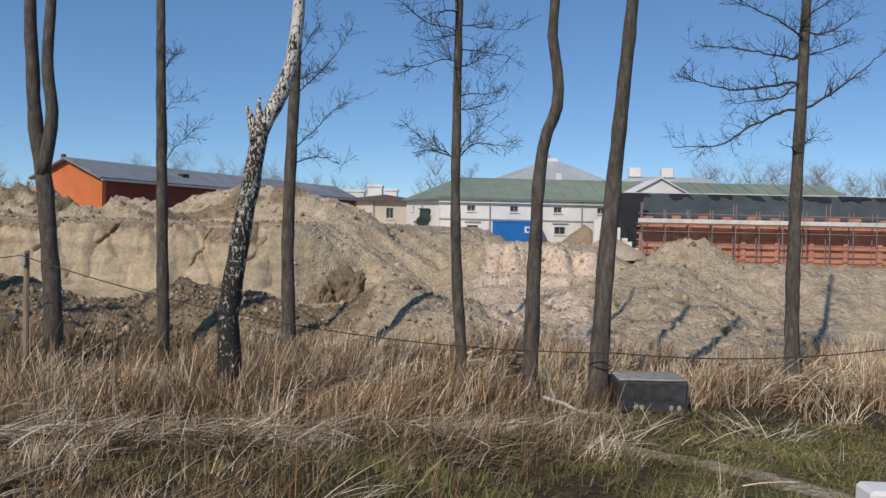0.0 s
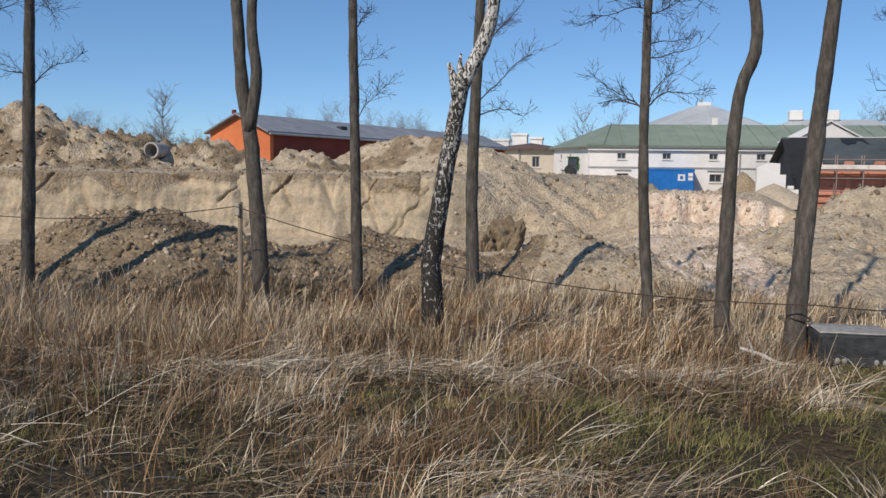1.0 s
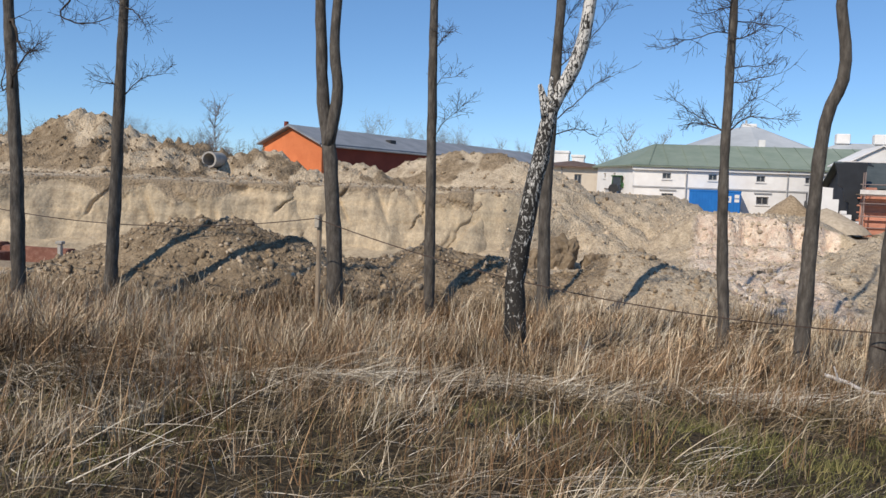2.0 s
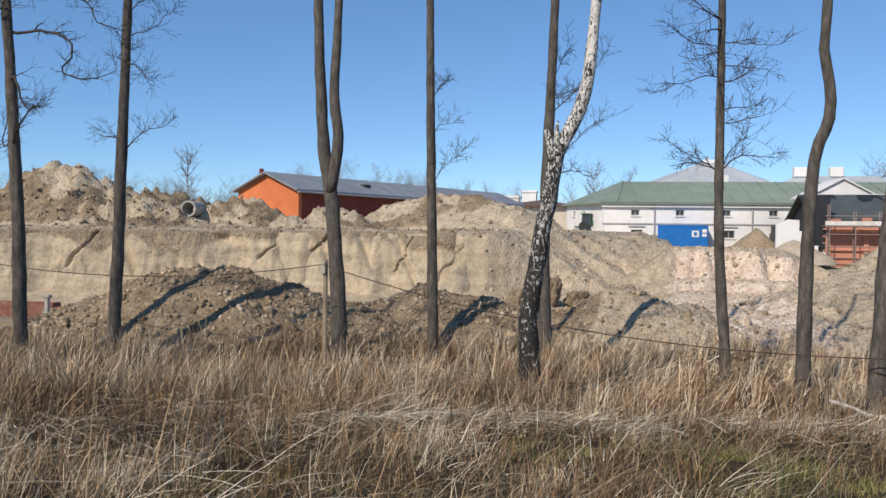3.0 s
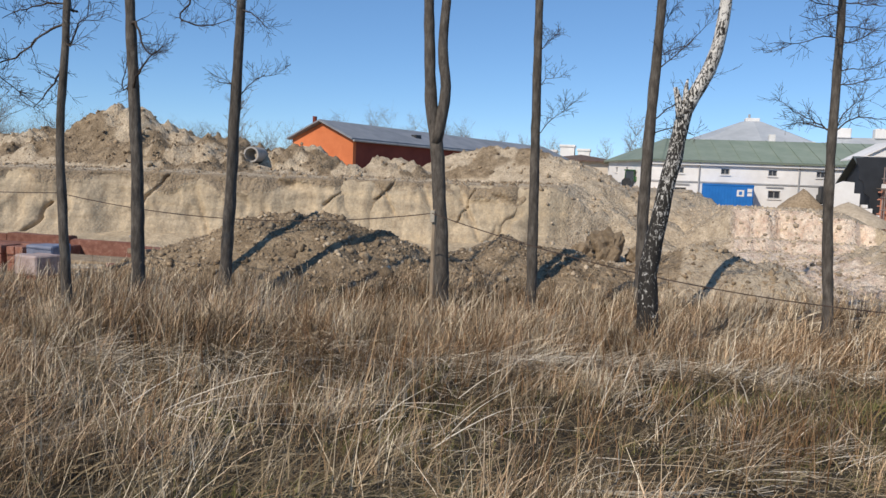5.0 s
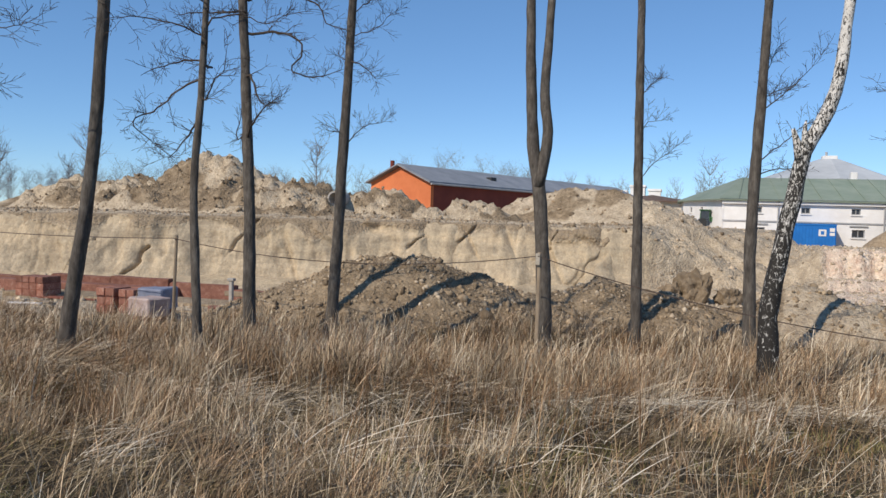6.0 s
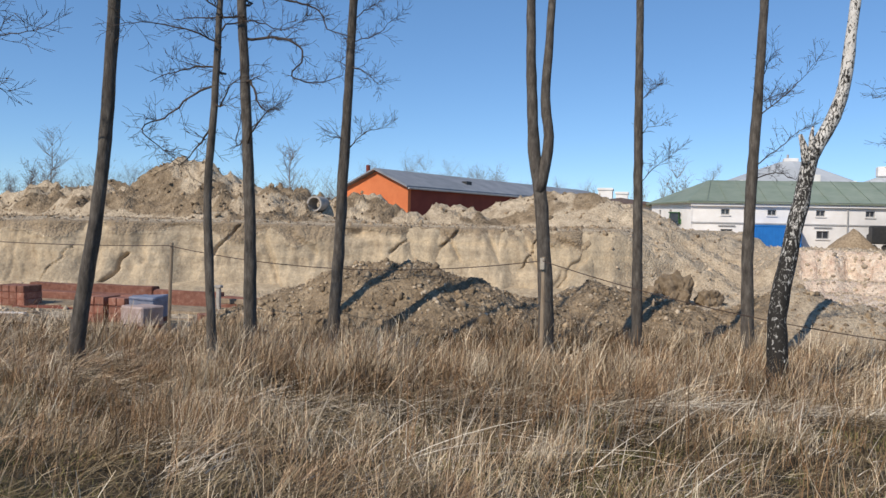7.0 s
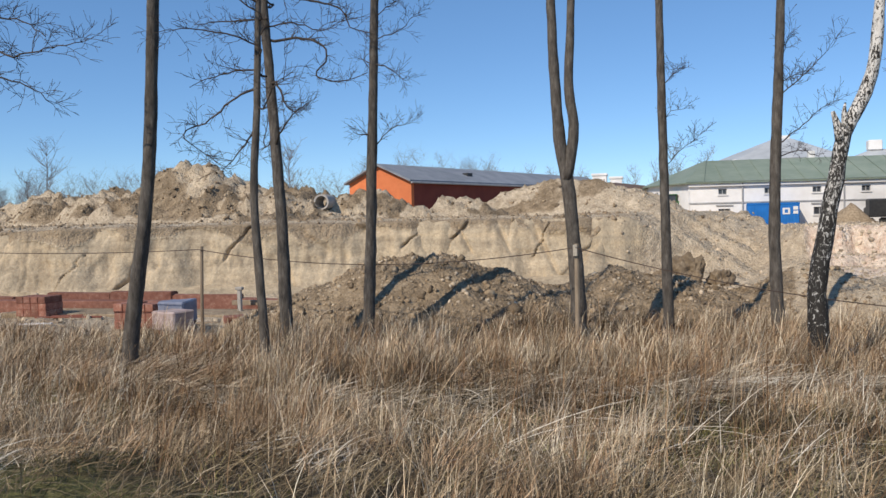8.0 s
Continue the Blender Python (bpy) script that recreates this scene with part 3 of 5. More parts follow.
split = 0.4 * split + 1.0 * np.exp(-(fissure / 0.032) ** 2) * sstep(-0.35, 0.0, vnoise(sx / 2.6, sz / 1.7, 167) + 0.2 * (sx < -24))
crust = sstep(0.76, 0.86, sv + 0.22 * fbm(sx, flat0, 1.4, 171, 3))   # the darker topsoil along the rim
talus = 0.9 * (1 - sv) ** 2.2 * (0.7 + 0.7 * fbm(sx, flat0, 2.4, 151, 3))
sy = rim0 - 0.55 + 0.75 * sv - slump * np.sin(np.pi * np.clip(sv * 0.93 + 0.07, 0, 1)) ** 0.5 + ledge - 0.1 * crust + 0.6 * split + 0.24 * np.tanh(4 * fbm(sx + 0.4 * sz, sz * 0.25, 2.6, 157, 2)) - talus
sy = np.where(sv > 0.985, rim0 + 0.9, sy) + 2.4 * sstep(-9.5, -6.6, sx)
ns = sx.shape[1]
j0 = (np.arange(sx.shape[0] - 1)[:, None] * ns + np.arange(ns - 1)[None, :]).reshape(-1)
sm = bpy.data.meshes.new("scarp_face")
sm.from_pydata(np.stack([sx, sy, sz], -1).reshape(-1, 3).tolist(), [], np.stack([j0, j0 + 1, j0 + 1 + ns, j0 + ns], -1).tolist())
for key, val in dict(sand=1 - 0.8 * crust, clod=0.55 * crust, chalk=0 * sx, turf=0 * sx, green=0 * sx).items():
    sm.attributes.new(key, "FLOAT", "POINT").data.foreach_set("value", np.ascontiguousarray(val, dtype=np.float32).ravel())
sm.polygons.foreach_set("use_smooth", np.ones(len(sm.polygons), bool))
sm.materials.append(GROUND)
tagged(new("scarp_face", sm), "steep pale sandy scarp with cracks and slumps", "cliff", kind="structure")

# ---- trees ----
rng = random.Random(7)


def limb(start, direction, length, r0, depth, out, droop=0.0, wobble=0.22, sub=4, sides=6):
    """A crooked branch with side twigs, added to out as (depth, tube)."""
    n = max(4, int(length / 0.22))
    p, d = Vector(start), Vector(direction).normalized()
    pts, rad = [p.copy()], [r0]
    for i in range(n):
        d = (d + Vector((rng.uniform(-1, 1), rng.uniform(-1, 1), rng.uniform(-1, 1))) * wobble + Vector((0, 0, -droop))).normalized()
        p = p + d * (length / n)
        pts.append(p.copy())
        rad.append(max(0.0035, r0 * (1 - 0.85 * (i + 1) / n)))
    out.append((depth, tube(pts, rad, sides, close=False)))
    if depth < 3:
        for k in range(sub):
            i = rng.randint(max(1, n // 5), n - 1)
            t = (pts[i] - pts[i - 1]).normalized()
            side = t.cross(Vector((rng.uniform(-1, 1), rng.uniform(-1, 1), rng.uniform(-1, 1)))).normalized()
            nd = t * 0.75 + side * 0.85 + Vector((0, 0, 0.2))
            limb(pts[i], nd, length * rng.uniform(0.3, 0.55), max(0.004, rad[i] * 0.6), depth + 1, out, droop * 0.5, wobble * 1.15, max(2, sub - 1), max(3, sides - 1))


def crown(line, z0, z1, count, length, r, sub, up=0.25, seed=0):
    """Branches set along a trunk line between two heights."""
    rng.seed(seed)
    out = []
    for i in range(count):
        z = z0 + (z1 - z0) * (i + rng.uniform(0.1, 0.9)) / count
        p = min(line, key=lambda q: abs(q[2] - z))
        a = rng.uniform(0, 2 * math.pi)
        k = rng.uniform(0.6, 1.1)
        limb(p, (math.cos(a), math.sin(a), up + rng.uniform(-0.25, 0.35)), length * k, r * k, 0, out, 0.015, 0.2, sub)
    return out


# the long crooked limbs of each tree, as (x, z) marks
BOUGHS = {
"B": [[(-13.07, 5.08), (-13.48, 5.24), (-14.10, 5.18), (-14.67, 5.04)],
      [(-13.09, 4.84), (-13.58, 4.81), (-14.20, 4.44), (-14.79, 4.22), (-14.53, 3.90), (-14.01, 3.56)],
      [(-13.14, 4.37), (-13.46, 4.04), (-13.73, 3.80), (-14.01, 3.56)],
      [(-13.06, 4.51), (-12.82, 4.83), (-12.57, 4.92), (-12.45, 5.20)],
      [(-13.04, 5.50), (-13.49, 5.76), (-14.17, 5.85), (-14.86, 5.83)],
      [(-13.02, 5.88), (-12.57, 5.95), (-12.05, 5.78), (-11.74, 5.86)],
      [(-13.03, 6.07), (-13.45, 6.38), (-14.02, 6.71)]],
"C": [[(-15.19, 6.83), (-14.53, 6.86), (-14.06, 6.68), (-14.01, 6.32), (-14.29, 6.00), (-13.65, 5.85), (-13.09, 6.03)],
      [(-15.26, 7.95), (-14.26, 7.69), (-13.54, 7.45), (-13.39, 7.06), (-12.83, 6.84)],
      [(-15.09, 5.84), (-14.71, 5.17), (-14.42, 5.10)],
      [(-15.27, 7.30), (-16.03, 7.27), (-16.80, 7.18)],
      [(-15.10, 4.78), (-15.51, 4.39), (-15.40, 5.05)],
      [(-15.09, 4.52), (-14.63, 5.04), (-14.20, 5.22)],
      [(-15.27, 7.69), (-16.20, 8.08), (-17.14, 8.35)]],
"D": [[(-13.00, 4.43), (-12.65, 4.76), (-12.23, 4.88)],
      [(-12.96, 4.70), (-13.14, 4.50), (-13.36, 4.64)],
      [(-12.90, 6.28), (-12.47, 6.06), (-12.04, 5.72)],
      [(-12.88, 6.80), (-12.42, 6.98), (-11.87, 7.40)],
      [(-12.85, 7.46), (-12.29, 7.62), (-11.88, 7.79)],
      [(-12.94, 6.28), (-13.33, 6.43), (-13.12, 6.75)],
      [(-12.82, 7.85), (-13.29, 8.01), (-13.72, 7.77)]],
"I": [[(-0.48, 3.96), (-0.86, 4.16), (-1.35, 4.52)],
      [(-0.46, 3.94), (-0.02, 4.13), (0.56, 4.06)],
      [(-0.48, 4.01), (-0.86, 4.06), (-1.23, 4.03)],
      [(-0.46, 4.04), (-0.13, 4.33), (0.18, 4.55)],
      [(-0.46, 4.85), (-0.04, 4.81), (0.43, 4.92)],
      [(-0.46, 4.96), (-0.04, 5.12), (0.48, 5.18)],
      [(-0.52, 5.74), (-1.10, 5.63), (-1.73, 5.43)],
      [(-0.50, 6.05), (-0.06, 5.96), (0.62, 5.92)],
      [(-0.51, 6.26), (-1.01, 6.36), (-1.28, 6.61)],
      [(-0.49, 6.37), (0.04, 6.32), (0.67, 6.28)],
      [(-0.53, 6.16), (-0.90, 5.99), (-1.22, 6.04)],
      [(-0.47, 5.53), (-0.16, 5.59), (0.15, 5.80)]],
"L": [[(6.36, 5.12), (5.60, 4.75), (4.93, 4.36), (4.02, 4.31)],
      [(6.51, 5.24), (7.11, 5.42), (7.66, 5.88), (8.04, 6.23)],
      [(6.41, 5.67), (5.80, 5.57), (5.24, 5.56), (4.23, 5.82)],
      [(6.44, 6.15), (5.78, 6.30), (5.10, 6.41), (4.42, 6.39)],
      [(6.48, 6.20), (7.13, 6.38), (7.80, 6.62)],
      [(6.45, 6.60), (5.87, 6.93), (5.19, 7.14)],
      [(6.51, 6.71), (7.01, 6.66), (7.68, 7.07)],
      [(6.39, 5.58), (6.04, 5.29), (5.13, 5.16)],
      [(6.50, 6.82), (6.77, 7.11), (7.05, 7.28)],
      [(6.39, 4.33), (6.58, 4.31), (6.74, 4.51)]],
"F": [[(-6.41, 3.62), (-6.10, 4.03), (-5.53, 4.41)],
      [(-6.42, 4.88), (-6.23, 4.99), (-5.92, 5.06)],
      [(-6.44, 5.56), (-6.18, 5.79), (-5.95, 5.91)]],
"H": [[(-3.88, 4.15), (-3.39, 4.48), (-3.04, 4.84), (-2.59, 5.08)],
      [(-3.87, 4.00), (-3.26, 4.01), (-2.84, 3.87)],
      [(-3.87, 5.35), (-3.40, 5.59), (-2.94, 6.06), (-2.69, 6.42)],
      [(-3.87, 6.05), (-3.59, 6.52), (-3.42, 6.87)],
      [(-3.88, 5.70), (-3.41, 5.76), (-3.05, 5.71)]],
"Z": [[(-17.00, 5.62), (-16.40, 5.28), (-15.79, 5.32), (-14.90, 5.40)],
      [(-16.98, 5.97), (-16.16, 5.81), (-15.77, 5.53)],
      [(-16.82, 5.01), (-16.22, 4.80), (-15.97, 4.57)]],
}


def arm(marks, y, r, seed, trunk):
    """A crooked limb from the trunk through its marks, with twigs along it."""
    rng.seed(seed)
    sway = rng.uniform(-0.5, 0.5)
    foot = min(trunk, key=lambda q: abs(q[2] - marks[0][1] + 0.05))
    marks = [(foot[0], foot[2])] + [(a, b) for a, b in marks if abs(a - foot[0]) > 0.12]
    n = len(marks) - 1
    line = smooth_line([(a, y + sway * k / n * 1.2, b) for k, (a, b) in enumerate(marks)], 0.12)
    line = [line[0]] + [q + Vector((rng.uniform(-1, 1), rng.uniform(-1, 1), rng.uniform(-1, 1))) * 0.022 for q in line[1:]]
    m = len(line)
    rad = [max(0.004, r * (1 - 0.8 * k / m)) for k in range(m)]
    out = [(0, tube(line, rad, 6, close=False))]
    length = sum((line[k + 1] - line[k]).length for k in range(m - 1))
    for k in range(int(6 + 10 * length)):
        i = rng.randint(max(1, m // 5), m - 1)
        t = (line[i] - line[i - 1]).normalized()
        side = Vector((rng.uniform(-1, 1), rng.uniform(-1, 1), rng.uniform(-0.5, 1))).normalized()
        limb(line[i], t * 0.6 + side * 0.8 + Vector((0, 0, 0.1)), rng.uniform(0.22, 0.6), max(0.0038, rad[i] * 0.45), 2, out, 0.01, 0.24, 4, 4)
    return out


def tree(pts, y, r0, r1, label, group="alder trees", bark=BARK, crowns=(), extra=(), height=13.5, name="alder_tree", limbs_of="", limb_r=0.02):
    """A bare tree: (x, z) marks of its trunk, carried on above them to its full height."""
    base = pts[0]
    gz = ground_z(base[0], y)
    marks = [(base[0] - 0.02, y, gz - 0.25)] + [(px, y, pz) for px, pz in pts]
    lx, lz = pts[-1]
    slope = (pts[-1][0] - pts[-2][0]) / (pts[-1][1] - pts[-2][1])
    if height > lz + 0.5:
        for k in (0.33, 0.66, 1.0):
            marks.append((lx + slope * 0.5 * (height - lz) * k, y + 0.15 * k, lz + (height - lz) * k))
    line = smooth_line(marks, 0.25)
    top = line[-1][2]
    rad = []
    for q in line:
        t = (q[2] - gz) / (top - gz)
        flare = 0.35 * math.exp(-max(0, q[2] - gz) / 0.22)
        rad.append(r0 * (1 + flare) * (1 - t) + r1 * t)
    root = thing(name, label, "tree", group, (base[0], y, gz))
    shift = Vector((-base[0], -y, -gz))

    def put(nm, data, material, smooth=True):
        vs, fs = data
        return part(nm, ([tuple(Vector(v) + shift) for v in vs], fs, smooth), material, root)

    put("trunk", tube(line, rad, 16, 0.2), bark)
    for stem, ra, rb in extra:
        put("stem", tube(smooth_line([(a, y + dy, b) for a, dy, b in stem], 0.25), list(np.linspace(ra, rb, len(smooth_line([(a, y + dy, b) for a, dy, b in stem], 0.25)))), 12, 0.1), bark)
    limbs = []
    for k, marks in enumerate(BOUGHS.get(limbs_of, [])):
        limbs += arm(marks, y, limb_r * (1.0 if k < 3 else 0.8), 500 + 20 * len(limbs_of) + k + ord(limbs_of[0]), line)
    for c in crowns:
        limbs += crown([tuple(q) for q in line], *c)
    big = [t for dpt, t in limbs if dpt == 0]
    for t in big:
        put("branch", t, TWIG)
    fine = [t for dpt, t in limbs if dpt > 0]
    if fine:
        put("twig_spray", joined(fine), TWIG)["kind"] = "stuff"
    return root


TOPC = (8.5, 13.2, 12, 1.8, 0.035, 4)
tree([(-15.57, 0.4), (-15.45, 1.2), (-15.08, 3.5), (-14.87, 6.5)], 9.78, 0.135, 0.05, "leaning grey-brown alder trunk standing in dry grass", crowns=[(*TOPC, 0.3, 11)])
tree([(-13.2, 0.4), (-13.32, 3.0), (-13.22, 4.6), (-13.12, 6.8)], 10.17, 0.085, 0.03, "slender bare alder with long crooked branches", height=10.5, limbs_of="B", limb_r=0.022,
     crowns=[(6.3, 10.2, 10, 1.3, 0.022, 4, 0.3, 13)])
tree([(-15.08, 0.1), (-15.12, 2.6), (-15.25, 5.0), (-15.45, 8.3)], 15.08, 0.155, 0.06, "dark bare alder with drooping side branches",
     limbs_of="C", limb_r=0.036,
     crowns=[(8.2, 13.2, 10, 1.7, 0.03, 4, 0.3, 15)])
tree([(-13.28, 0.15), (-13.15, 2.65), (-12.9, 8.4)], 15.77, 0.145, 0.06, "bare alder with a bunch of twigs up its trunk",
     limbs_of="D", limb_r=0.018,
     crowns=[(8.2, 13.2, 10, 1.7, 0.03, 4, 0.3, 17)])
E_FORK = [(-8.40, 0.0), (-8.53, 2.45), (-8.67, 3.75), (-8.80, 4.4), (-8.93, 6.95)]
tree(E_FORK, 16.93, 0.185, 0.05, "bare alder forked into two upright stems", crowns=[(*TOPC, 0.3, 18)],
     extra=[([(-8.64, -0.02, 3.45), (-8.52, -0.03, 4.1), (-8.45, -0.03, 4.75), (-8.56, -0.02, 5.6), (-8.5, 0, 7.0), (-8.4, 0, 9.5), (-8.3, 0, 12.5)], 0.135, 0.03)])
tree([(-6.34, 0.16), (-6.39, 2.65), (-6.47, 7.1)], 17.36, 0.13, 0.05, "slim straight alder trunk with sparse twigs",
     limbs_of="F", limb_r=0.012, crowns=[(*TOPC, 0.3, 21)])
tree([(-3.84, 0.0), (-3.9, 2.65), (-3.74, 7.3)], 17.87, 0.15, 0.06, "grey alder trunk standing behind the birch",
     limbs_of="H", limb_r=0.016, crowns=[(*TOPC, 0.3, 23)])
BIRCHLINE = [(-3.82, -0.03), (-3.86, 1.1), (-3.70, 2.3), (-3.54, 3.16), (-3.40, 3.96), (-3.18, 4.4), (-2.95, 5.0), (-2.83, 6.06), (-2.70, 7.5)]
tree(BIRCHLINE, 13.29, 0.188, 0.03, "crooked silver birch with a splintered broken fork", "", BIRCH, name="birch_tree", height=10.5,
     crowns=[(7.5, 10.2, 12, 1.3, 0.02, 4, 0.3, 24)],
     extra=[([(-3.45, -0.03, 3.85), (-3.52, -0.04, 4.1), (-3.60, -0.05, 4.36)], 0.11, 0.035), ([(-3.38, -0.05, 4.05), (-3.42, -0.08, 4.3), (-3.40, -0.09, 4.5)], 0.08, 0.015)])
tree([(-0.20, 0.05), (-0.37, 2.6), (-0.39, 6.8)], 16.12, 0.115, 0.04, "thin alder with tiers of spreading twiggy branches", height=12,
     limbs_of="I", limb_r=0.017,
     crowns=[(6.5, 8.6, 9, 1.3, 0.018, 4, 0.15, 27), (8.6, 11.8, 10, 1.2, 0.02, 4, 0.3, 28)])
tree([(1.03, 0.2), (1.05, 2.4), (1.15, 4.0), (1.38, 4.75), (1.38, 5.35), (1.27, 6.0), (1.31, 6.7)], 15.23, 0.14, 0.055, "grey alder trunk with an S-shaped bend", height=10.5, crowns=[(8.0, 10.3, 9, 1.5, 0.03, 4, 0.3, 29)])
tree([(2.13, -0.15), (2.25, 2.5), (2.55, 6.5)], 14.69, 0.175, 0.06, "leaning grey alder trunk with a wire round its foot", height=10.5, crowns=[(8.0, 10.3, 9, 1.5, 0.03, 4, 0.3, 30)])
tree([(6.58, 0.4), (6.56, 2.7), (6.66, 7.4)], 17.5, 0.15, 0.05, "bare alder with wide crooked branches and twigs",
     limbs_of="L", limb_r=0.03,
     crowns=[(7.2, 11, 12, 1.9, 0.026, 4, 0.25, 33), (11, 13.2, 6, 1.3, 0.02, 4, 0.3, 34)])
tree([(-18.0, 0.3), (-17.9, 3.0), (-17.7, 6.6)], 8.2, 0.13, 0.05, "bare alder reaching long drooping limbs over the meadow", limbs_of="Z", limb_r=0.024, height=8.0, crowns=[(6.7, 7.8, 8, 1.4, 0.03, 4, 0.3, 37)])


# ---- red barn on the plateau ----
def frame_of(origin, along):
    """Local axes: x along a wall, y into the building, z up."""
    a = Vector((along[0], along[1], 0)).normalized()
    return Matrix(((a.x, -a.y, 0, origin[0]), (a.y, a.x, 0, origin[1]), (0, 0, 1, origin[2]), (0, 0, 0, 1)))


def prism(poly, y0, y1):
    """An (x, z) outline pushed from y0 to y1."""
    n = len(poly)
    vs = [(a, y0, b) for a, b in poly] + [(a, y1, b) for a, b in poly]
    fs = [tuple(range(n)), tuple(range(2 * n - 1, n - 1, -1))] + [(i, i + n, (i + 1) % n + n, (i + 1) % n) for i in range(n)]
    return vs, fs


barn = thing("barn", "long orange barn with a low grey gabled roof", "building")
barn.matrix_basis = frame_of((-27.13, 52.15, 2.32), (0.934, -0.358))
BW, BL, BE, BR = 5.48, 33.0, 2.82, 3.97    # width, length, eaves, ridge
g = [(0, 0), (BW, 0), (BW, BE), (BW / 2, BR - 0.06), (0, BE)]
part("gable_wall", prism(g, 0, 0.3), ORANGE, barn, "bright orange gable wall")
part("gable_wall", prism(g, BL - 0.3, BL), ORANGE, barn)
# this wall's shade is painted into its colour; the opposite one stays orange
part("side_wall", box(BW - 0.3, 0.3, 0, BW, BL - 0.3, BE), SHADE_FLUE_RED, barn, "long wall with its shade painted in as dark red")
part("side_wall", box(0, 0.3, 0, 0.3, BL - 0.3, BE), ORANGE, barn)
for s in (-1, 1):
    sl = (BR - BE) / (BW / 2)
    ex = BW / 2 + s * (BW / 2 + 0.2)
    ez = BE - sl * 0.2
    part("roof", prism([(BW / 2, BR), (ex, ez), (ex, ez + 0.14), (BW / 2, BR + 0.14)], -0.35, BL + 0.35), BARNROOF, barn, "grey weathered roof slope")
    part("bargeboard", prism([(BW / 2, BR + 0.02), (ex, ez + 0.02), (ex, ez + 0.12), (BW / 2, BR + 0.12)], -0.40, -0.353), BARNROOF, barn)
part("roof_hatch", box(BW / 2 + 1.2, 8.6, BR - 0.6, BW / 2 + 1.7, 9.3, BR - 0.3, 0.03), YELLOW, barn, "dark roof hatch")
for k in (0, 1):
    part("chimney", tube([(0.2, 2.0 + 0.9 * k, BE - 0.3), (0.2, 2.0 + 0.9 * k, BR + 0.55 - 0.25 * k)], [0.16, 0.16], 10), SHADE_FLUE_RED, barn, "red flue pipe")
part("gutter", tube([(BW + 0.27, -0.3, BE - 0.12), (BW + 0.27, BL + 0.3, BE - 0.12)], [0.07, 0.07], 8), GREYPAINT, barn)


# ---- walls with openings ----
def wall_with_holes(w, h, holes, t):
    """A wall of width w along x and height h, with openings (x0, z0, x1, z1) through its thickness t (y from 0 to t)."""
    xs = sorted({0, w, *[v for o in holes for v in (o[0], o[2])]})
    zs = sorted({0, h, *[v for o in holes for v in (o[1], o[3])]})
    solid = [[not any(o[0] <= (xs[i] + xs[i + 1]) / 2 <= o[2] and o[1] <= (zs[j] + zs[j + 1]) / 2 <= o[3] for o in holes) for j in range(len(zs) - 1)] for i in range(len(xs) - 1)]
    vs, fs = [], []

    def quad(*p):
        fs.append(tuple(range(len(vs), len(vs) + 4)))
        vs.extend(p)
    for i in range(len(xs) - 1):
        for j in range(len(zs) - 1):
            if not solid[i][j]:
                continue
            x0, x1, z0, z1 = xs[i], xs[i + 1], zs[j], zs[j + 1]
            quad((x0, 0, z0), (x1, 0, z0), (x1, 0, z1), (x0, 0, z1))
            quad((x1, t, z0), (x0, t, z0), (x0, t, z1), (x1, t, z1))
            if i == 0 or not solid[i - 1][j]:
                quad((x0, t, z0), (x0, 0, z0), (x0, 0, z1), (x0, t, z1))
            if i == len(xs) - 2 or not solid[i + 1][j]:
                quad((x1, 0, z0), (x1, t, z0), (x1, t, z1), (x1, 0, z1))
            if j == 0 or not solid[i][j - 1]:
                quad((x0, t, z0), (x1, t, z0), (x1, 0, z0), (x0, 0, z0))
            if j == len(zs) - 2 or not solid[i][j + 1]:
                quad((x0, 0, z1), (x1, 0, z1), (x1, t, z1), (x0, t, z1))
    return vs, fs


def add_window(parent, x, z, w, h, bars=True, lintel=False):
    win = part("window", box(x, 0.18, z, x + w, 0.22, z + h), DARKGLASS, parent)
    part("window_frame", joined([tube([(x + w * k, 0.15, z), (x + w * k, 0.15, z + h)], [0.05, 0.05], 4) for k in ((0.03, 0.5, 0.97) if bars else (0.03, 0.97))]
                                + [tube([(x, 0.15, z + h * k), (x + w, 0.15, z + h * k)], [0.05, 0.05], 4) for k in (0.04, 0.96)]), GREYPAINT, win)
    part("sill", box(x - 0.1, -0.12, z - 0.12, x + w + 0.1, 0.1, z - 0.003), WHITE, win)
    if lintel:
        part("hood", box(x - 0.25, -0.14, z + h + 0.3, x + w + 0.25, -0.002, z + h + 0.42), GREYPAINT, win)


# ---- long white building ----
def roof_bm(points, faces, thick=0.15):
    bm = bmesh.new()
    vs = [bm.verts.new(p) for p in points]
    fl = [bm.faces.new([vs[i] for i in f]) for f in faces]
    bmesh.ops.recalc_face_normals(bm, faces=bm.faces[:])
    bmesh.ops.solidify(bm, geom=bm.faces[:], thickness=thick)
    return bm


hall = thing("hall", "long white plastered hall with a green hipped roof", "building")
hall.matrix_basis = frame_of((-2.2, 87.6, 0.3), (1, 0.055))
HW, HH, HD = 46.0, 5.35, 16.0
row = [(3.0, 4.05), (7.6, 4.05), (12.3, 4.05), (17.0, 4.05), (21.7, 4.05), (26.4, 4.05), (31, 4.05)]
holes = [(a, b, a + 0.85, b + 0.6) for a, b in row] + [(3.0, 1.75, 4.2, 2.55), (12.4, 1.75, 13.6, 2.55)]
part("facade", wall_with_holes(HW, HH, holes, 0.4), WHITE, hall, "white facade in sun")
for a, b in row:
    add_window(hall, a, b, 0.85, 0.6)
for a in (3.0, 12.4):
    add_window(hall, a, 1.75, 1.2, 0.8, True, True)
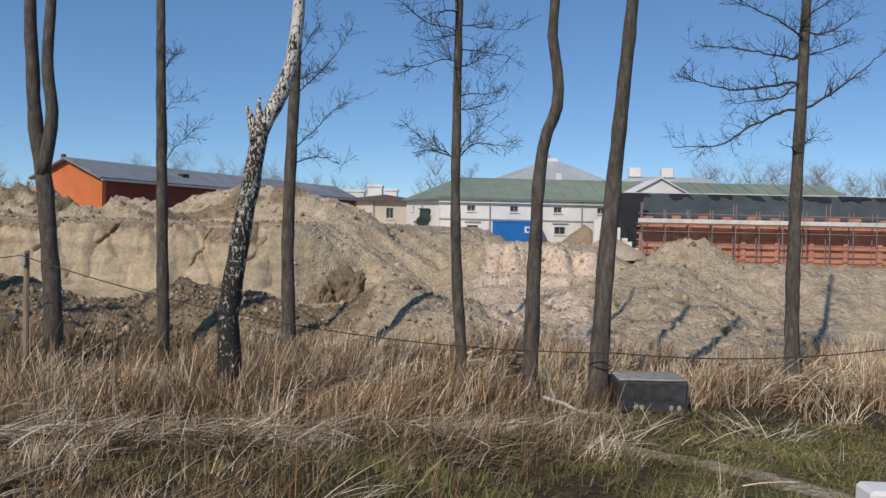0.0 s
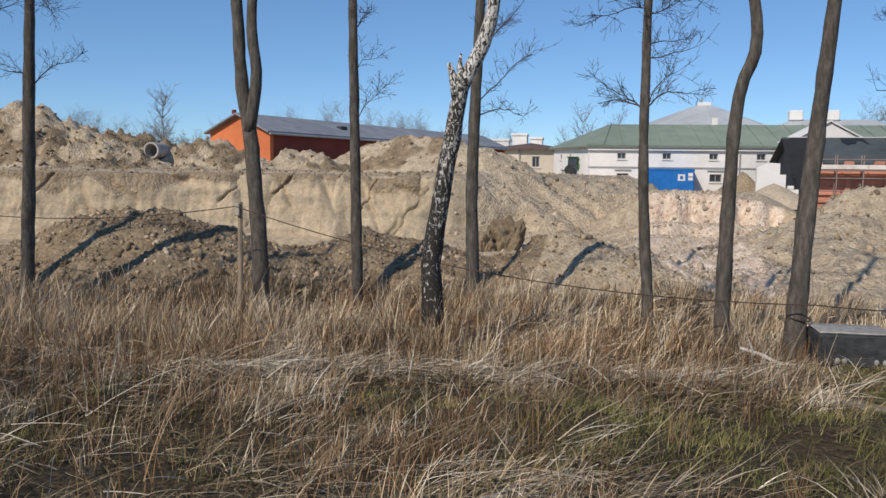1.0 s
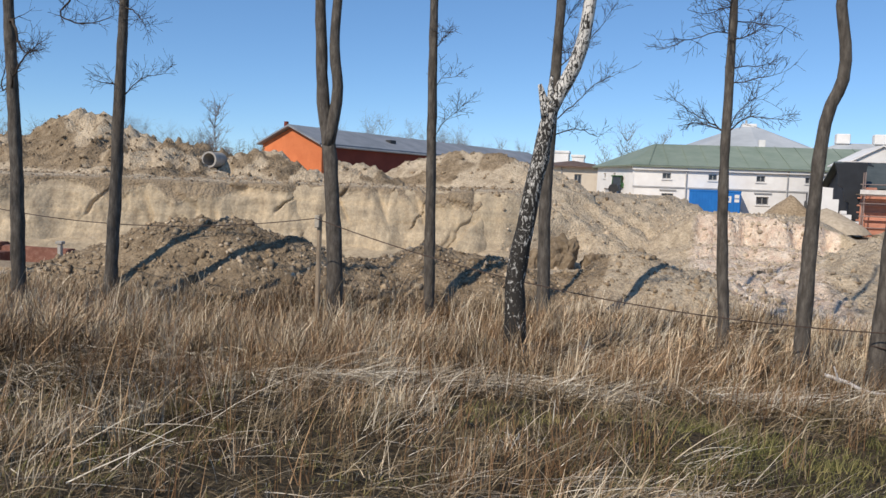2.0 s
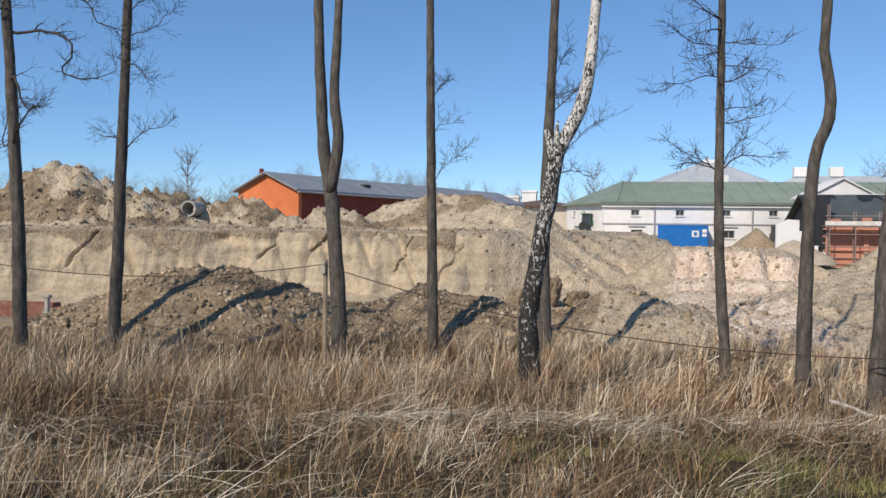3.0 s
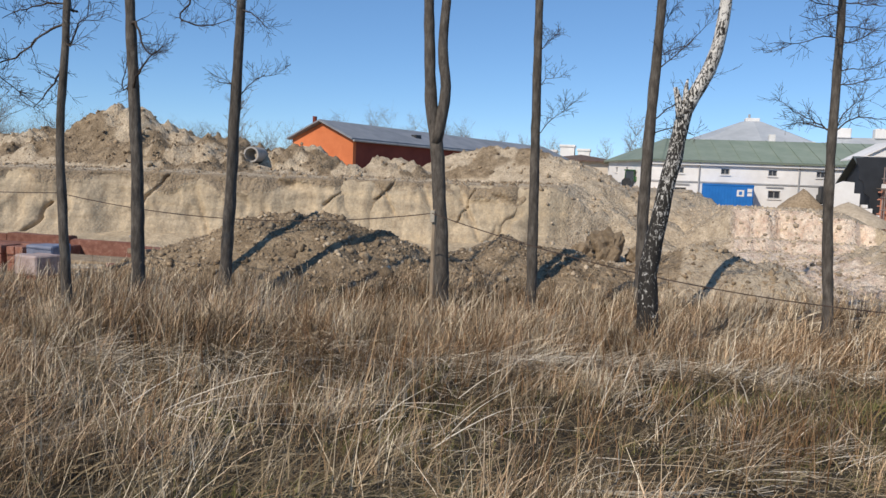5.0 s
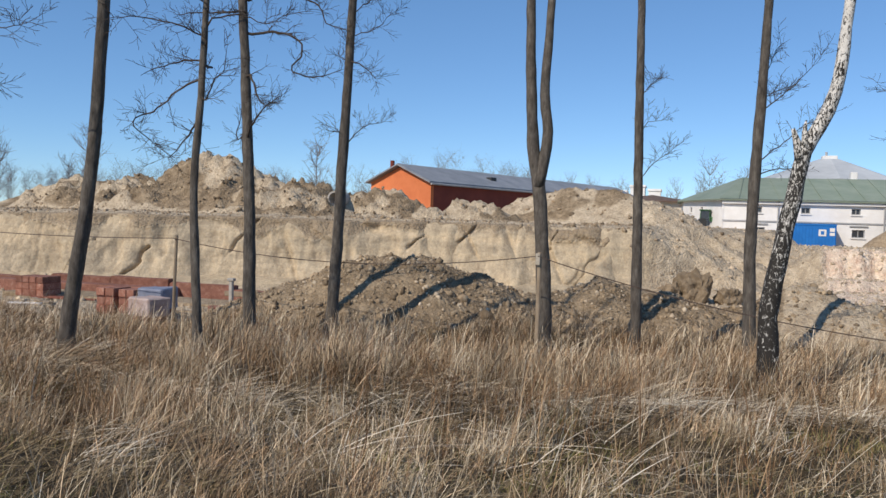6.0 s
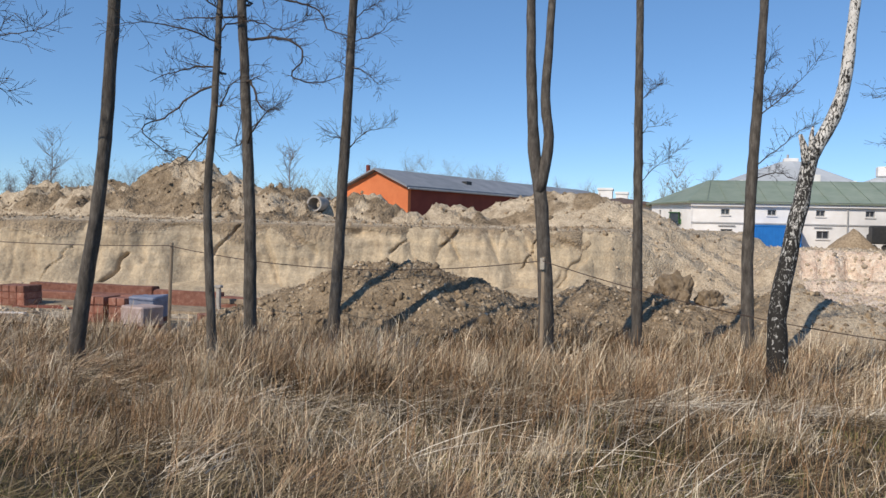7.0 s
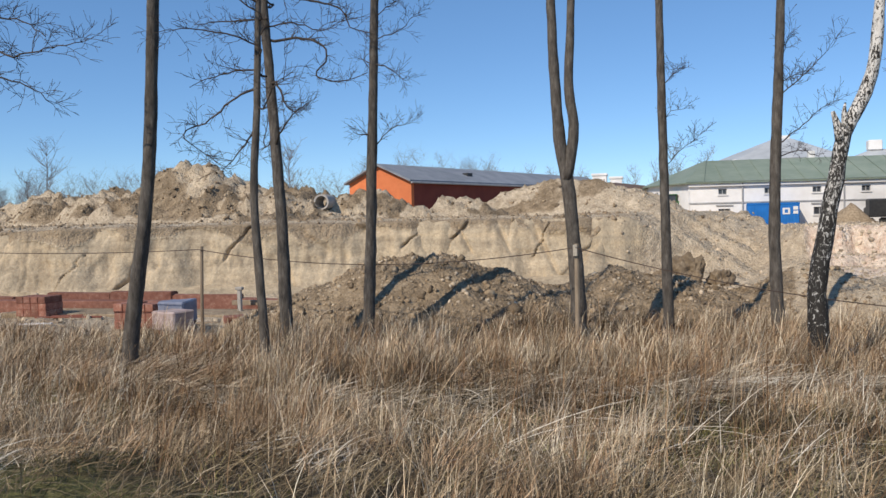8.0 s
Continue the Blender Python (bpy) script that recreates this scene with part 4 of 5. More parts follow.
end = part("end_wall", wall_with_holes(10.2, HH, [(2.0, 4.05, 2.6, 4.6), (4.8, 4.05, 5.4, 4.6), (2.2, 1.0, 4.4, 2.9)], 0.4), WHITE, hall, "white end wall")
em = Matrix.Translation((-3.55, 9.5, 0)) @ Matrix.Rotation(math.atan2(-9.5, 3.55), 4, "Z")
end.matrix_basis = em
for a in (2.0, 4.8):
    add_window(end, a, 4.05, 0.6, 0.55)
part("gate", box(2.2, 0.2, 1.0, 4.4, 0.26, 2.9), GREYPAINT, end)
part("back_wall", box(-3.4, HD, 0, HW, HD + 0.4, HH), WHITE, hall)
part("far_wall", box(HW - 0.4, 0.45, 0, HW, HD, HH), WHITE, hall)
part("string_course", box(0, -0.1, 3.1, HW, -0.003, 3.26, 0.02), GREYPAINT, hall)
part("cornice", box(-0.1, -0.35, HH - 0.45, HW, -0.003, HH - 0.12, 0.04), WHITE, hall)
part("gutter", tube([(-0.3, -0.5, HH - 0.02), (HW, -0.5, HH - 0.02)], [0.09, 0.09], 8), YELLOW, hall)
for a in (5.4, 15.3, 25, 34.6):
    dp = part("downpipe", tube([(a, -0.5, HH - 0.05), (a, -0.12, HH - 0.5), (a, -0.12, 0.2)], [0.07, 0.07, 0.07], 8), GREYPAINT, hall)
rz, ez = 8.1, HH + 0.02
part("roof", roof_bm([(-0.5, -0.6, ez), (HW + 0.3, -0.6, ez), (HW + 0.3, 8, rz), (2.6, 8, rz), (-4.2, 9.8, ez), (HW + 0.3, HD + 0.8, ez), (-3.9, HD + 0.8, ez)],
                     [(0, 1, 2, 3), (4, 0, 3), (6, 4, 3), (5, 6, 3, 2)]), GREENROOF, hall, "green sheet-metal hipped roof")
for k in range(22):
    a = 1.5 + 2.0 * k
    t0 = (a, -0.58, ez + 0.06)
    t1 = (max(a, 2.8), 7.9, rz + 0.06)
    part("standing_seam", tube([t0, t1], [0.03, 0.03], 4), GREENROOF, hall)
part("chimney", box(14, 8.6, 7.2, 14.7, 9.3, 8.9, 0.04), WHITE, hall)

# wide pavilion with a pale roof behind the hall
pav = thing("pavilion", "pavilion with a pale grey pyramid roof and lantern", "building", at=(17, 150, 0.7))
part("wall", box(-9, -6, 0, 9, 10, 10.6), WHITE, pav)
bm = bmesh.new()
bmesh.ops.create_cone(bm, segments=8, radius1=12.5, radius2=1.8, depth=4.0, cap_ends=True, matrix=Matrix.Translation((0, 2, 12.3)))
part("roof", bm, HAZEROOF, pav)
part("lantern", box(-1.2, 1, 14.1, 1.2, 3, 14.9, 0.1), WHITE, pav)
part("flue", tube([(-0.5, 2, 14.8), (-0.5, 2, 15.6)], [0.2, 0.2], 8), GREYPAINT, pav)
pav2 = thing("pavilion", "distant grey-green roof with small white turrets", "building", at=(42, 165, 0.7))
part("wall", box(-14, -5, 0, 14, 8, 9.6), WHITE, pav2)
part("roof", roof_bm([(-15, -6, 9.6), (15, -6, 9.6), (15, 9, 9.6), (-15, 9, 9.6), (-7, 1.5, 12.9), (7, 1.5, 12.9)], [(0, 1, 5, 4), (1, 2, 5), (2, 3, 4, 5), (3, 0, 4)]), HAZEROOF, pav2)
for a in (-6.5, 0):
    part("turret", box(a - 1.2, 0.5, 12.7, a + 1.2, 2.5, 14.6, 0.15), WHITE, pav2)

# white gabled porch beside the brick building
porch = thing("porch", "white gabled porch in front of the hall", "building", at=(18.1, 75, 0.3))
part("wall", prism([(-2.0, 0), (2.0, 0), (2.0, 5.65), (-2.0, 5.65)], 0.2, 6), WHITE, porch)
part("pediment", prism([(-2.5, 5.68), (2.5, 5.68), (0, 7.05)], 0, 6), WHITE, porch, "white triangular gable")
for s in (-1, 1):
    part("roof", prism([(0, 7.08), (s * 2.9, 5.5), (s * 2.9, 5.62), (0, 7.2)], -0.25, 6.3), WHITE, porch)

# cream house with a hipped roof
house = thing("house", "cream plastered house with a brown hipped roof", "house")
house.matrix_basis = frame_of((-12.2, 115.0, 1.5), (1, 0.12)) @ Matrix.Scale(1.25, 4)
hs = [(1.6, 1.7, 2.4, 2.9), (1.6, 0.25, 2.3, 0.65)]
part("wall", wall_with_holes(5.2, 3.75, hs, 0.35), CREAM, house)
add_window(house, 1.6, 1.7, 0.8, 1.2)
add_window(house, 1.6, 0.25, 0.7, 0.4)
sw = part("wall", wall_with_holes(7.5, 3.75, [(1.2, 1.7, 1.8, 2.7), (3.2, 1.7, 3.8, 2.7), (5.4, 1.7, 6.0, 2.7)], 0.35), CREAM, house)
sw.matrix_basis = Matrix.Translation((-4.2, 6.2, 0)) @ Matrix.Rotation(math.atan2(-6.2, 4.2), 4, "Z")
for a in (1.2, 3.2, 5.4):
    add_window(sw, a, 1.7, 0.6, 1.0)
part("wall", box(-4.1, 6.4, 0, 5.2, 9.5, 3.75), CREAM, house)
part("wall", box(4.9, 0.4, 0, 5.2, 6.35, 3.75), CREAM, house)
part("roof", roof_bm([(-0.3, -0.6, 3.75), (5.8, -0.6, 3.75), (5.8, 10, 3.75), (-4.9, 10, 3.75), (-4.9, 6.2, 3.75), (1.6, 4.4, 4.55)], [(0, 1, 5), (1, 2, 5), (2, 3, 5), (3, 4, 5), (4, 0, 5)]), BROWNROOF, house)
part("downpipe", tube([(0.15, -0.1, 3.6), (0.15, -0.1, 0.1)], [0.07, 0.07], 6), GREYPAINT, house)
for k, (a, b, c) in enumerate([(-17.4, 3.4, 7.0), (-13.9, 2.3, 7.9), (-11.2, 1.9, 7.3)]):
    blk = thing("outbuilding", "white flat-roofed block behind the cream house", "building", at=(a, 135, 2.0))
    part("wall", box(-b / 2, 0, 0, b / 2, 3, c - 1.0), WHITE, blk)
    part("parapet", box(-b / 2 - 0.15, -0.15, c - 0.997, b / 2 + 0.15, 3.1, c - 0.6, 0.05), WHITE, blk)

# ---- blue site container ----
cont = thing("container", "blue steel site container with white notices", "container")
cont.matrix_basis = frame_of((3.45, 86.0, 0.75), (1, -0.06))
part("body", box(0, 0, 0, 4.95, 2.4, 2.55, 0.05), BLUE, cont)
for k in range(16):
    a = 0.25 + 0.3 * k
    part("rib", box(a, -0.035, 0.15, a + 0.14, -0.001, 2.4, 0.01), BLUE, cont)
part("top_rail", box(-0.02, -0.06, 2.42, 4.97, -0.0, 2.58, 0.02), BLUE, cont)
part("bottom_rail", box(-0.02, -0.06, 0.0, 4.97, -0.0, 0.16, 0.02), BLUE, cont)
part("notice", box(3.35, -0.06, 1.4, 4.05, -0.04, 2.05), WHITE, cont, "white notice board")
part("notice_mark", box(3.55, -0.075, 1.55, 3.85, -0.062, 1.9), BLUE, cont)
part("notice", box(4.35, -0.06, 1.45, 4.8, -0.04, 1.75), WHITE, cont)
part("notice", box(4.35, -0.06, 1.85, 4.8, -0.04, 2.2), WHITE, cont)


# ---- broken white wall beside the brick building ----
stub = thing("ruined_wall", "white plastered wall stub with a stepped broken edge", "wall", at=(11.2, 59.2, 0))
part("masonry", prism([(-1.7, 0), (1.8, 0), (1.8, 1.12), (1.05, 1.15), (1.05, 1.8), (0.2, 1.8), (0.2, 2.8), (-0.2, 2.8), (-0.2, 3.55), (-0.9, 3.6), (-1.7, 3.25)], 0, 0.38), WHITE, stub)
part("broken_block", box(0.35, -0.02, 1.81, 0.75, 0.34, 2.05, 0.03), WHITE, stub)
part("broken_block", box(1.2, 0.02, 1.14, 1.55, 0.36, 1.36, 0.03), WHITE, stub)


# ---- brick building behind its scaffold ----
brick = thing("brick_building", "low salmon brick building with black felt roof under repair", "building")
brick.matrix_basis = frame_of((12.7, 60.0, 0.0), (1, 0.0))
QL = 46.0
part("front_wall", box(0, 0, 0, QL, 0.4, 3.5), BRICK, brick, "salmon brick front wall")
for k in range(19):
    a = 0.2 + 2.45 * k
    part("pilaster", box(a, -0.14, 0.0, a + 0.34, -0.003, 3.3, 0.02), BRICK, brick)
for z0, z1 in ((0.35, 0.43), (0.9, 0.98), (1.4, 1.5), (1.95, 2.03), (2.4, 2.5), (2.9, 3.0)):
    part("ledge", box(0, -0.12, z0, QL, -0.004, z1, 0.02), BRICK, brick)
part("gable_wall", prism([(-0.05, 0), (0.3, 0), (0.3, 3.4), (-0.05, 3.4)], 0.42, 9), MEMBRANE, brick, "end wall hung with black sheeting")
part("gable_top", ([(-0.04, 0.5, 3.4), (-0.04, 9.5, 3.4), (-0.04, 5, 5.4), (0.25, 0.5, 3.4), (0.25, 9.5, 3.4), (0.25, 5, 5.4)], [(0, 2, 1), (3, 4, 5), (0, 3, 5, 2), (1, 2, 5, 4), (0, 1, 4, 3)]), MEMBRANE, brick)
part("back_wall", box(0.0, 9, 0, QL, 9.4, 3.4), BRICK, brick)
part("felt", roof_bm([(-0.5, 0.5, 3.55), (QL, 0.5, 3.55), (QL, 5.0, 5.5), (-0.5, 5.0, 5.5)], [(0, 1, 2, 3)], 0.1), FELTGREY, brick, "grey-green felt roof slope")
part("felt", roof_bm([(-0.5, 5.0, 5.5), (QL, 5.0, 5.5), (QL, 9.6, 3.5), (-0.5, 9.6, 3.5)], [(0, 1, 2, 3)], 0.1), FELTGREY, brick)
rng.seed(5)
a = 0.0
while a < QL - 3:
    w = rng.uniform(0.9, 2.6)
    vs = [(a, 3.6 + 0.4 * rng.random(), 5.05), (a + w, 3.7 + 0.4 * rng.random(), 5.06), (a + w * 0.95, 4.75, 5.53), (a + w * 0.05, 4.75, 5.53)]
    low = [(a + w * k / 6, 3.5 + 0.9 * rng.random()) for k in range(7)]
    rag = [(x, y, 3.57 + (y - 0.5) * 0.4333 + 0.12) for x, y in low] + [vs[2], vs[3]]
    part("felt_patch", roof_bm([(x, y, z + 0.03) for x, y, z in rag], [tuple(range(9))], 0.05), MEMBRANE, brick, "torn black felt")
    step = w + rng.uniform(0.3, 1.6)
    part("ridge_batten", box(a, 4.85, 5.55, a + step - 0.03, 5.1, 5.62 + 0.05 * rng.random(), 0.02), PLANK, brick)
    a += step
# ragged black sheeting on the end of the building
prof = [(-1.5, 5.25), (0.5, 5.3), (0.1, 1.2), (-0.1, 1.0), (-0.15, 1.6), (-0.4, 1.7), (-0.5, 2.6), (-0.85, 2.8), (-0.95, 3.6), (-1.25, 3.8), (-1.3, 4.6)]
vs, fs = prism(prof, -0.1, 0.25)
part("sheeting", (vs, fs), MEMBRANE, brick, "ragged black sheeting")
rng.seed(9)
for k in range(24):   # loose piles of bricks along the wall head
    a = 0.8 + 1.9 * k + rng.uniform(-0.3, 0.3)
    part("brick_stack", rough_box(rng.uniform(0.6, 1.3), 0.35, rng.uniform(0.15, 0.35), 0.03, 0.05, k), BRICK, brick).matrix_basis = Matrix.Translation((a, 0.2, 3.503))

scaf = thing("scaffold", "steel pole scaffold with pale toe boards", "scaffold")
scaf.matrix_basis = frame_of((12.5, 58.6, 0.0), (1, 0.0))
for k in range(28):
    a = 0.3 + 1.65 * k
    for dy in (0.0, 0.9):
        part("standard", tube([(a + 0.12 * dy, dy, 0.2), (a + 0.12 * dy, dy, 4.15 + (0.5 if k % 4 == 0 else 0))], [0.04, 0.04], 6), STEEL, scaf)
    part("transom", tube([(a, -0.1, 3.12), (a, 1.0, 3.12)], [0.035, 0.035], 6), STEEL, scaf)
for z in (1.0, 1.75, 2.6, 3.12, 3.85):
    part("ledger", tube([(0, -0.05, z), (QL, -0.05, z)], [0.035, 0.035], 6), STEEL, scaf)
for k in range(12):
    part("toe_board", box(3.9 * k, -0.1, 3.2, 3.9 * k + 3.86, -0.06, 3.5, 0.01), PLANK, scaf, "pale toe board")
    part("deck", box(3.9 * k, -0.04, 3.16, 3.9 * k + 3.86, 0.95, 3.2, 0.01), DRY_WOOD, scaf)

# ---- fence ----
def post(x, y, z1, r, label, lean=0.0, tag=False):
    gz = ground_z(x, y)
    p = thing("fence_post", label, "post", "fence posts", (x, y, gz))
    part("shaft", tube([(0, 0, -0.3), (lean * 0.5, 0, (z1 - gz) * 0.5), (lean, 0.01, z1 - gz)], [r, r * 0.95, r * 0.9], 8, 0.12), DRY_WOOD, p)
    if tag:
        part("plate", box(lean - 0.07, -r - 0.05, z1 - gz - 0.28, lean + 0.03, -r - 0.005, z1 - gz - 0.02, 0.01), DEADWOOD, p, "pale sawn plate")
    return p


POSTS = [(-30.5, 15.6, 2.5), (-17.97, 16.23, 2.03), (-8.35, 15.77, 1.98), (2.35, 14.5, 0.62), (9.2, 15.0, 1.15), (20, 16, 1.4)]
post(-30.5, 15.6, 2.5, 0.05, "grey wooden fence post among dry grass")
post(-17.97, 16.23, 2.03, 0.045, "crooked thin wooden fence post", 0.06)
post(-8.35, 15.77, 1.98, 0.055, "weathered wooden fence post with a pale plate at its top", 0.0, True)
post(20, 16, 1.4, 0.05, "grey wooden fence post among dry grass")
for (a, b) in zip(POSTS[:-1], POSTS[1:]):
    pa, pb = Vector(a) - Vector((0, 0.06, 0.08)), Vector(b) - Vector((0, 0.06, 0.08))
    if abs(b[0] - 2.35) < 0.1 or abs(a[0] - 2.35) < 0.1:
        pa.y, pb.y = a[1] - 0.22, b[1] - 0.22
    n = 24
    sag = (0.018 if a[0] < -20 else 0.04) * (pb - pa).length
    pts = [pa.lerp(pb, k / n) - Vector((0, 0, sag * 4 * (k / n) * (1 - k / n))) for k in range(n + 1)]
    w = tagged(part("fence_wire", tube(pts, [0.011] * (n + 1), 5), RUST), "sagging rusty fence wire strung between posts", "wire", "fence wires")
part_ring = tube([(2.17 + 0.19 * math.cos(t), 14.69 + 0.19 * math.sin(t), 0.24 + 0.02 * math.sin(2 * t)) for t in np.linspace(0, 2 * math.pi, 20)], [0.012] * 20, 5)
tagged(part("wire_loop", part_ring, RUST), "rusty wire loop tied round a trunk", "wire")

# ---- dark box, fallen birch branch, white barrier ----
bz = ground_z(2.95, 14.4)
tank = thing("storage_box", "dark weathered plastic box with a dusty pale lid", "box", at=(2.93, 14.45, bz))
bm = bmesh.new()
bmesh.ops.create_cube(bm, size=1, matrix=Matrix.Translation((0, 0, 0.28)) @ Matrix.Diagonal((1.12, 0.8, 0.56, 1)))
for v in bm.verts:
    if v.co.z > 0.3:
        v.co.x *= 1.05
        v.co.y *= 1.05
bmesh.ops.bevel(bm, geom=bm.edges[:], offset=0.045, segments=3, affect="EDGES")
bmesh.ops.subdivide_edges(bm, edges=[e for e in bm.edges if e.calc_length() > 0.3], cuts=3, use_grid_fill=True)
for v in bm.verts:
    v.co += 0.02 * noise.noise_vector(v.co * 3.5)
part("body", bm, BLOCKDARK, tank)
bm = box(-0.565, -0.395, 0.545, 0.565, 0.395, 0.585, 0.018)
bmesh.ops.subdivide_edges(bm, edges=bm.edges[:], cuts=3, use_grid_fill=True)
for v in bm.verts:
    v.co += 0.012 * noise.noise_vector(v.co * 5)
part("lid", bm, BLOCKTOP, tank, "dusty pale lid")
for a in (-0.28, -0.18, 0.3, 0.43):
    bm = bmesh.new()
    bmesh.ops.create_uvsphere(bm, u_segments=10, v_segments=6, radius=0.04, matrix=Matrix.Translation((a, -0.41, 0.12)) @ Matrix.Diagonal((1, 0.5, 1.2, 1)))
    part("foot_knob", bm, BLOCKTOP, tank, "pale round knob")
tagged(part("fallen_branch", joined([tube(smooth_line([(1.1, 13.75, -0.12), (1.45, 13.6, -0.2), (1.62, 13.5, -0.27), (1.95, 13.45, -0.3)], 0.1), [0.03] * len(smooth_line([(1.1, 13.75, -0.12), (1.45, 13.6, -0.2), (1.62, 13.5, -0.27), (1.95, 13.45, -0.3)], 0.1)), 7, 0.3),
                                     tube([(1.3, 13.66, -0.2), (1.2, 13.6, 0.05)], [0.02, 0.012], 6)]), PLANK), "pale fallen birch branch lying in grass", "branch")
barz = ground_z(2.3, 7.0)
bar = thing("concrete_kerb", "white-painted concrete kerb block lying in grass", "kerb")
bar.matrix_basis = pose(2.95, 7.0, barz - 0.05, 0, 0, -2)
part("body", box(-1.45, -0.15, 0, 1.45, 0.15, 0.36, 0.03), WHITE, bar)
part("raised_end", box(-0.13, -0.148, 0.363, 1.45, 0.148, 0.59, 0.03), WHITE, bar)

rng.seed(88)
for spots in ([([(-2.25, 5.55, 0.4), (-1.88, 5.88, 0.4), (-1.55, 6.05, 0.37), (-1.15, 5.85, 0.38), (-0.98, 5.75, 0.34)], 0.02),
               ([(-1.9, 5.88, 0.4), (-1.65, 6.5, 0.32), (-1.4, 6.8, 0.26), (-1.1, 6.84, 0.2)], 0.014)],
              [([(-4.6, 3.95, 0.66), (-4.03, 4.04, 0.68), (-3.57, 4.41, 0.6)], 0.016), ([(-4.4, 4.0, 0.66), (-4.1, 3.85, 0.7), (-3.7, 3.9, 0.64)], 0.012)]):
    deadwood = thing("dead_branch", "bleached dead branch with brittle twigs lying in grass", "branch", "dead branches", (0, 0, -0.1))
    for marks, r in spots:
        line = smooth_line(marks, 0.1)
        part("bough", tube(line, [0.75 * r * (1 - 0.6 * k / len(line)) for k in range(len(line))], 7, 0.2), DEADWOOD, deadwood)
        sprays = []
        for k in range(9):
            q = line[rng.randint(2, len(line) - 1)]
            limb(q, (rng.uniform(0.1, 1), rng.uniform(-0.5, 0.6), rng.uniform(-0.1, 0.16)), rng.uniform(0.25, 0.6), 0.0045, 2, sprays, 0.02, 0.16, 2, 4)
        part("twig_spray", joined([t for d, t in sprays]), DEADWOOD, deadwood)["kind"] = "stuff"

# ---- concrete pipe on the plateau ----
bm = bmesh.new()
N = 28
rings = []
for y0, r in ((0, 0.34), (0, 0.43), (1.3, 0.43), (1.3, 0.34)):
    rings.append([bm.verts.new((r * math.cos(2 * math.pi * k / N), y0, r * math.sin(2 * math.pi * k / N))) for k in range(N)])
for i in range(4):
    for k in range(N):
        bm.faces.new((rings[i][k], rings[i][(k + 1) % N], rings[(i + 1) % 4][(k + 1) % N], rings[(i + 1) % 4][k]))
bmesh.ops.recalc_face_normals(bm, faces=bm.faces[:])
pipe = tagged(part("concrete_pipe", bm, CONCRETE), "short concrete drain pipe lying on the soil", "pipe")
pipe.matrix_basis = pose(-24.05, 39.3, max(3.62, ground_z(-24.05, 39.6) + 0.4), 0, 0, 2)

# ---- brick foundations on the left ----
fz = ground_z(-22, 22)
ruin = thing("brick_foundation", "long low red brick foundation wall in the pit", "wall", at=(0, 0, 0))
rng.seed(31)
a = -41.0
while a < -18.6:
    w = rng.uniform(1.2, 3.0)
    ob = part("wall_stretch", rough_box(w, 0.5, rng.uniform(0.62, 0.95), 0.03, 0.04, a), BRICKLOOSE, ruin)
    ob.matrix_basis = pose(a + w / 2, 25.45 + rng.uniform(-0.05, 0.05), fz - 0.3, 0, 0, rng.uniform(-1, 1))
    a += w + 0.01
part("slab", box(-30, 22.6, fz - 0.2, -17.8, 24.38, fz + 0.1, 0.04), CLODMAT, ruin)
part("footing", box(-38, 24.4, fz - 0.3, -24, 25.19, fz + 0.36, 0.03), BRICKLOOSE, ruin)
part("timber", box(-21.5, 24.3, fz + 0.24, -17.0, 24.5, fz + 0.42, 0.02), DRY_WOOD, ruin)


def stack(x, y, w, d, h, label, wrapped=None, turn=0.0):
    """A pallet pack of bricks: courses with recessed joints, some wrapped."""
    gz = ground_z(x, y)
    s = thing("brick_pack", label, "bricks", "packs of bricks", (x, y, gz))
    s.matrix_basis = pose(x, y, gz, 0, 0, turn)
    part("pallet", box(-w / 2, -d / 2, -0.1, w / 2, d / 2, 0.1, 0.01), DRY_WOOD, s)
    n = max(2, int(h / 0.2))
    m = max(2, int(w / 0.3))
    part("core", box(-w / 2 + 0.02, -d / 2 + 0.02, 0.1, w / 2 - 0.02, d / 2 - 0.02, 0.1 + h - 0.02), BRICKDARK, s)
    bw, bh = w / m, h / n
    me = None
    for i in range(m):
        for j in range(n):
            off = 0.0
            if me is None:
                ob = part("brick", box(-bw / 2 + 0.012, -d / 2, 0.008, bw / 2 - 0.012, d / 2, bh - 0.008, 0.012), BRICKLOOSE, s)
                me = ob.data
            else:
                ob = new("brick", me)
                ob.parent = s
            ob.matrix_basis = pose(-w / 2 + bw * (i + 0.5), rng.uniform(-0.015, 0.015), 0.1 + bh * j, 0, 0, rng.uniform(-1, 1))
    if wrapped is not None:
        bm = box(-w / 2 - 0.03, -d / 2 - 0.03, h * 0.35, w / 2 + 0.03, d / 2 + 0.03, h + 0.16, 0.04)
        bmesh.ops.subdivide_edges(bm, edges=bm.edges[:], cuts=3, use_grid_fill=True)
        for v in bm.verts:
            v.co += 0.03 * noise.noise_vector(v.co * 4)
        part("wrapping", bm, wrapped, s, "crumpled sheet wrapping")
    return s


rng.seed(21)
stack(-28.1, 22.4, 1.25, 0.9, 0.72, "pack of red bricks by the foundation wall")
stack(-30.6, 20.0, 2.6, 1.2, 0.5, "dark low pack of red bricks")
stack(-21.55, 18.4, 0.62, 0.8, 0.75, "upright pack of dusty red bricks")
stack(-20.85, 18.4, 0.55, 0.7, 0.7, "upright pack of dusty red bricks")
stack(-19.95, 18.3, 0.72, 0.9, 0.7, "brick pack wrapped in bluish sheet", BLUEWRAP, 8)
stack(-19.35, 17.1, 0.8, 0.7, 0.55, "brick pack wrapped in pale film", PALEWRAP, -14)
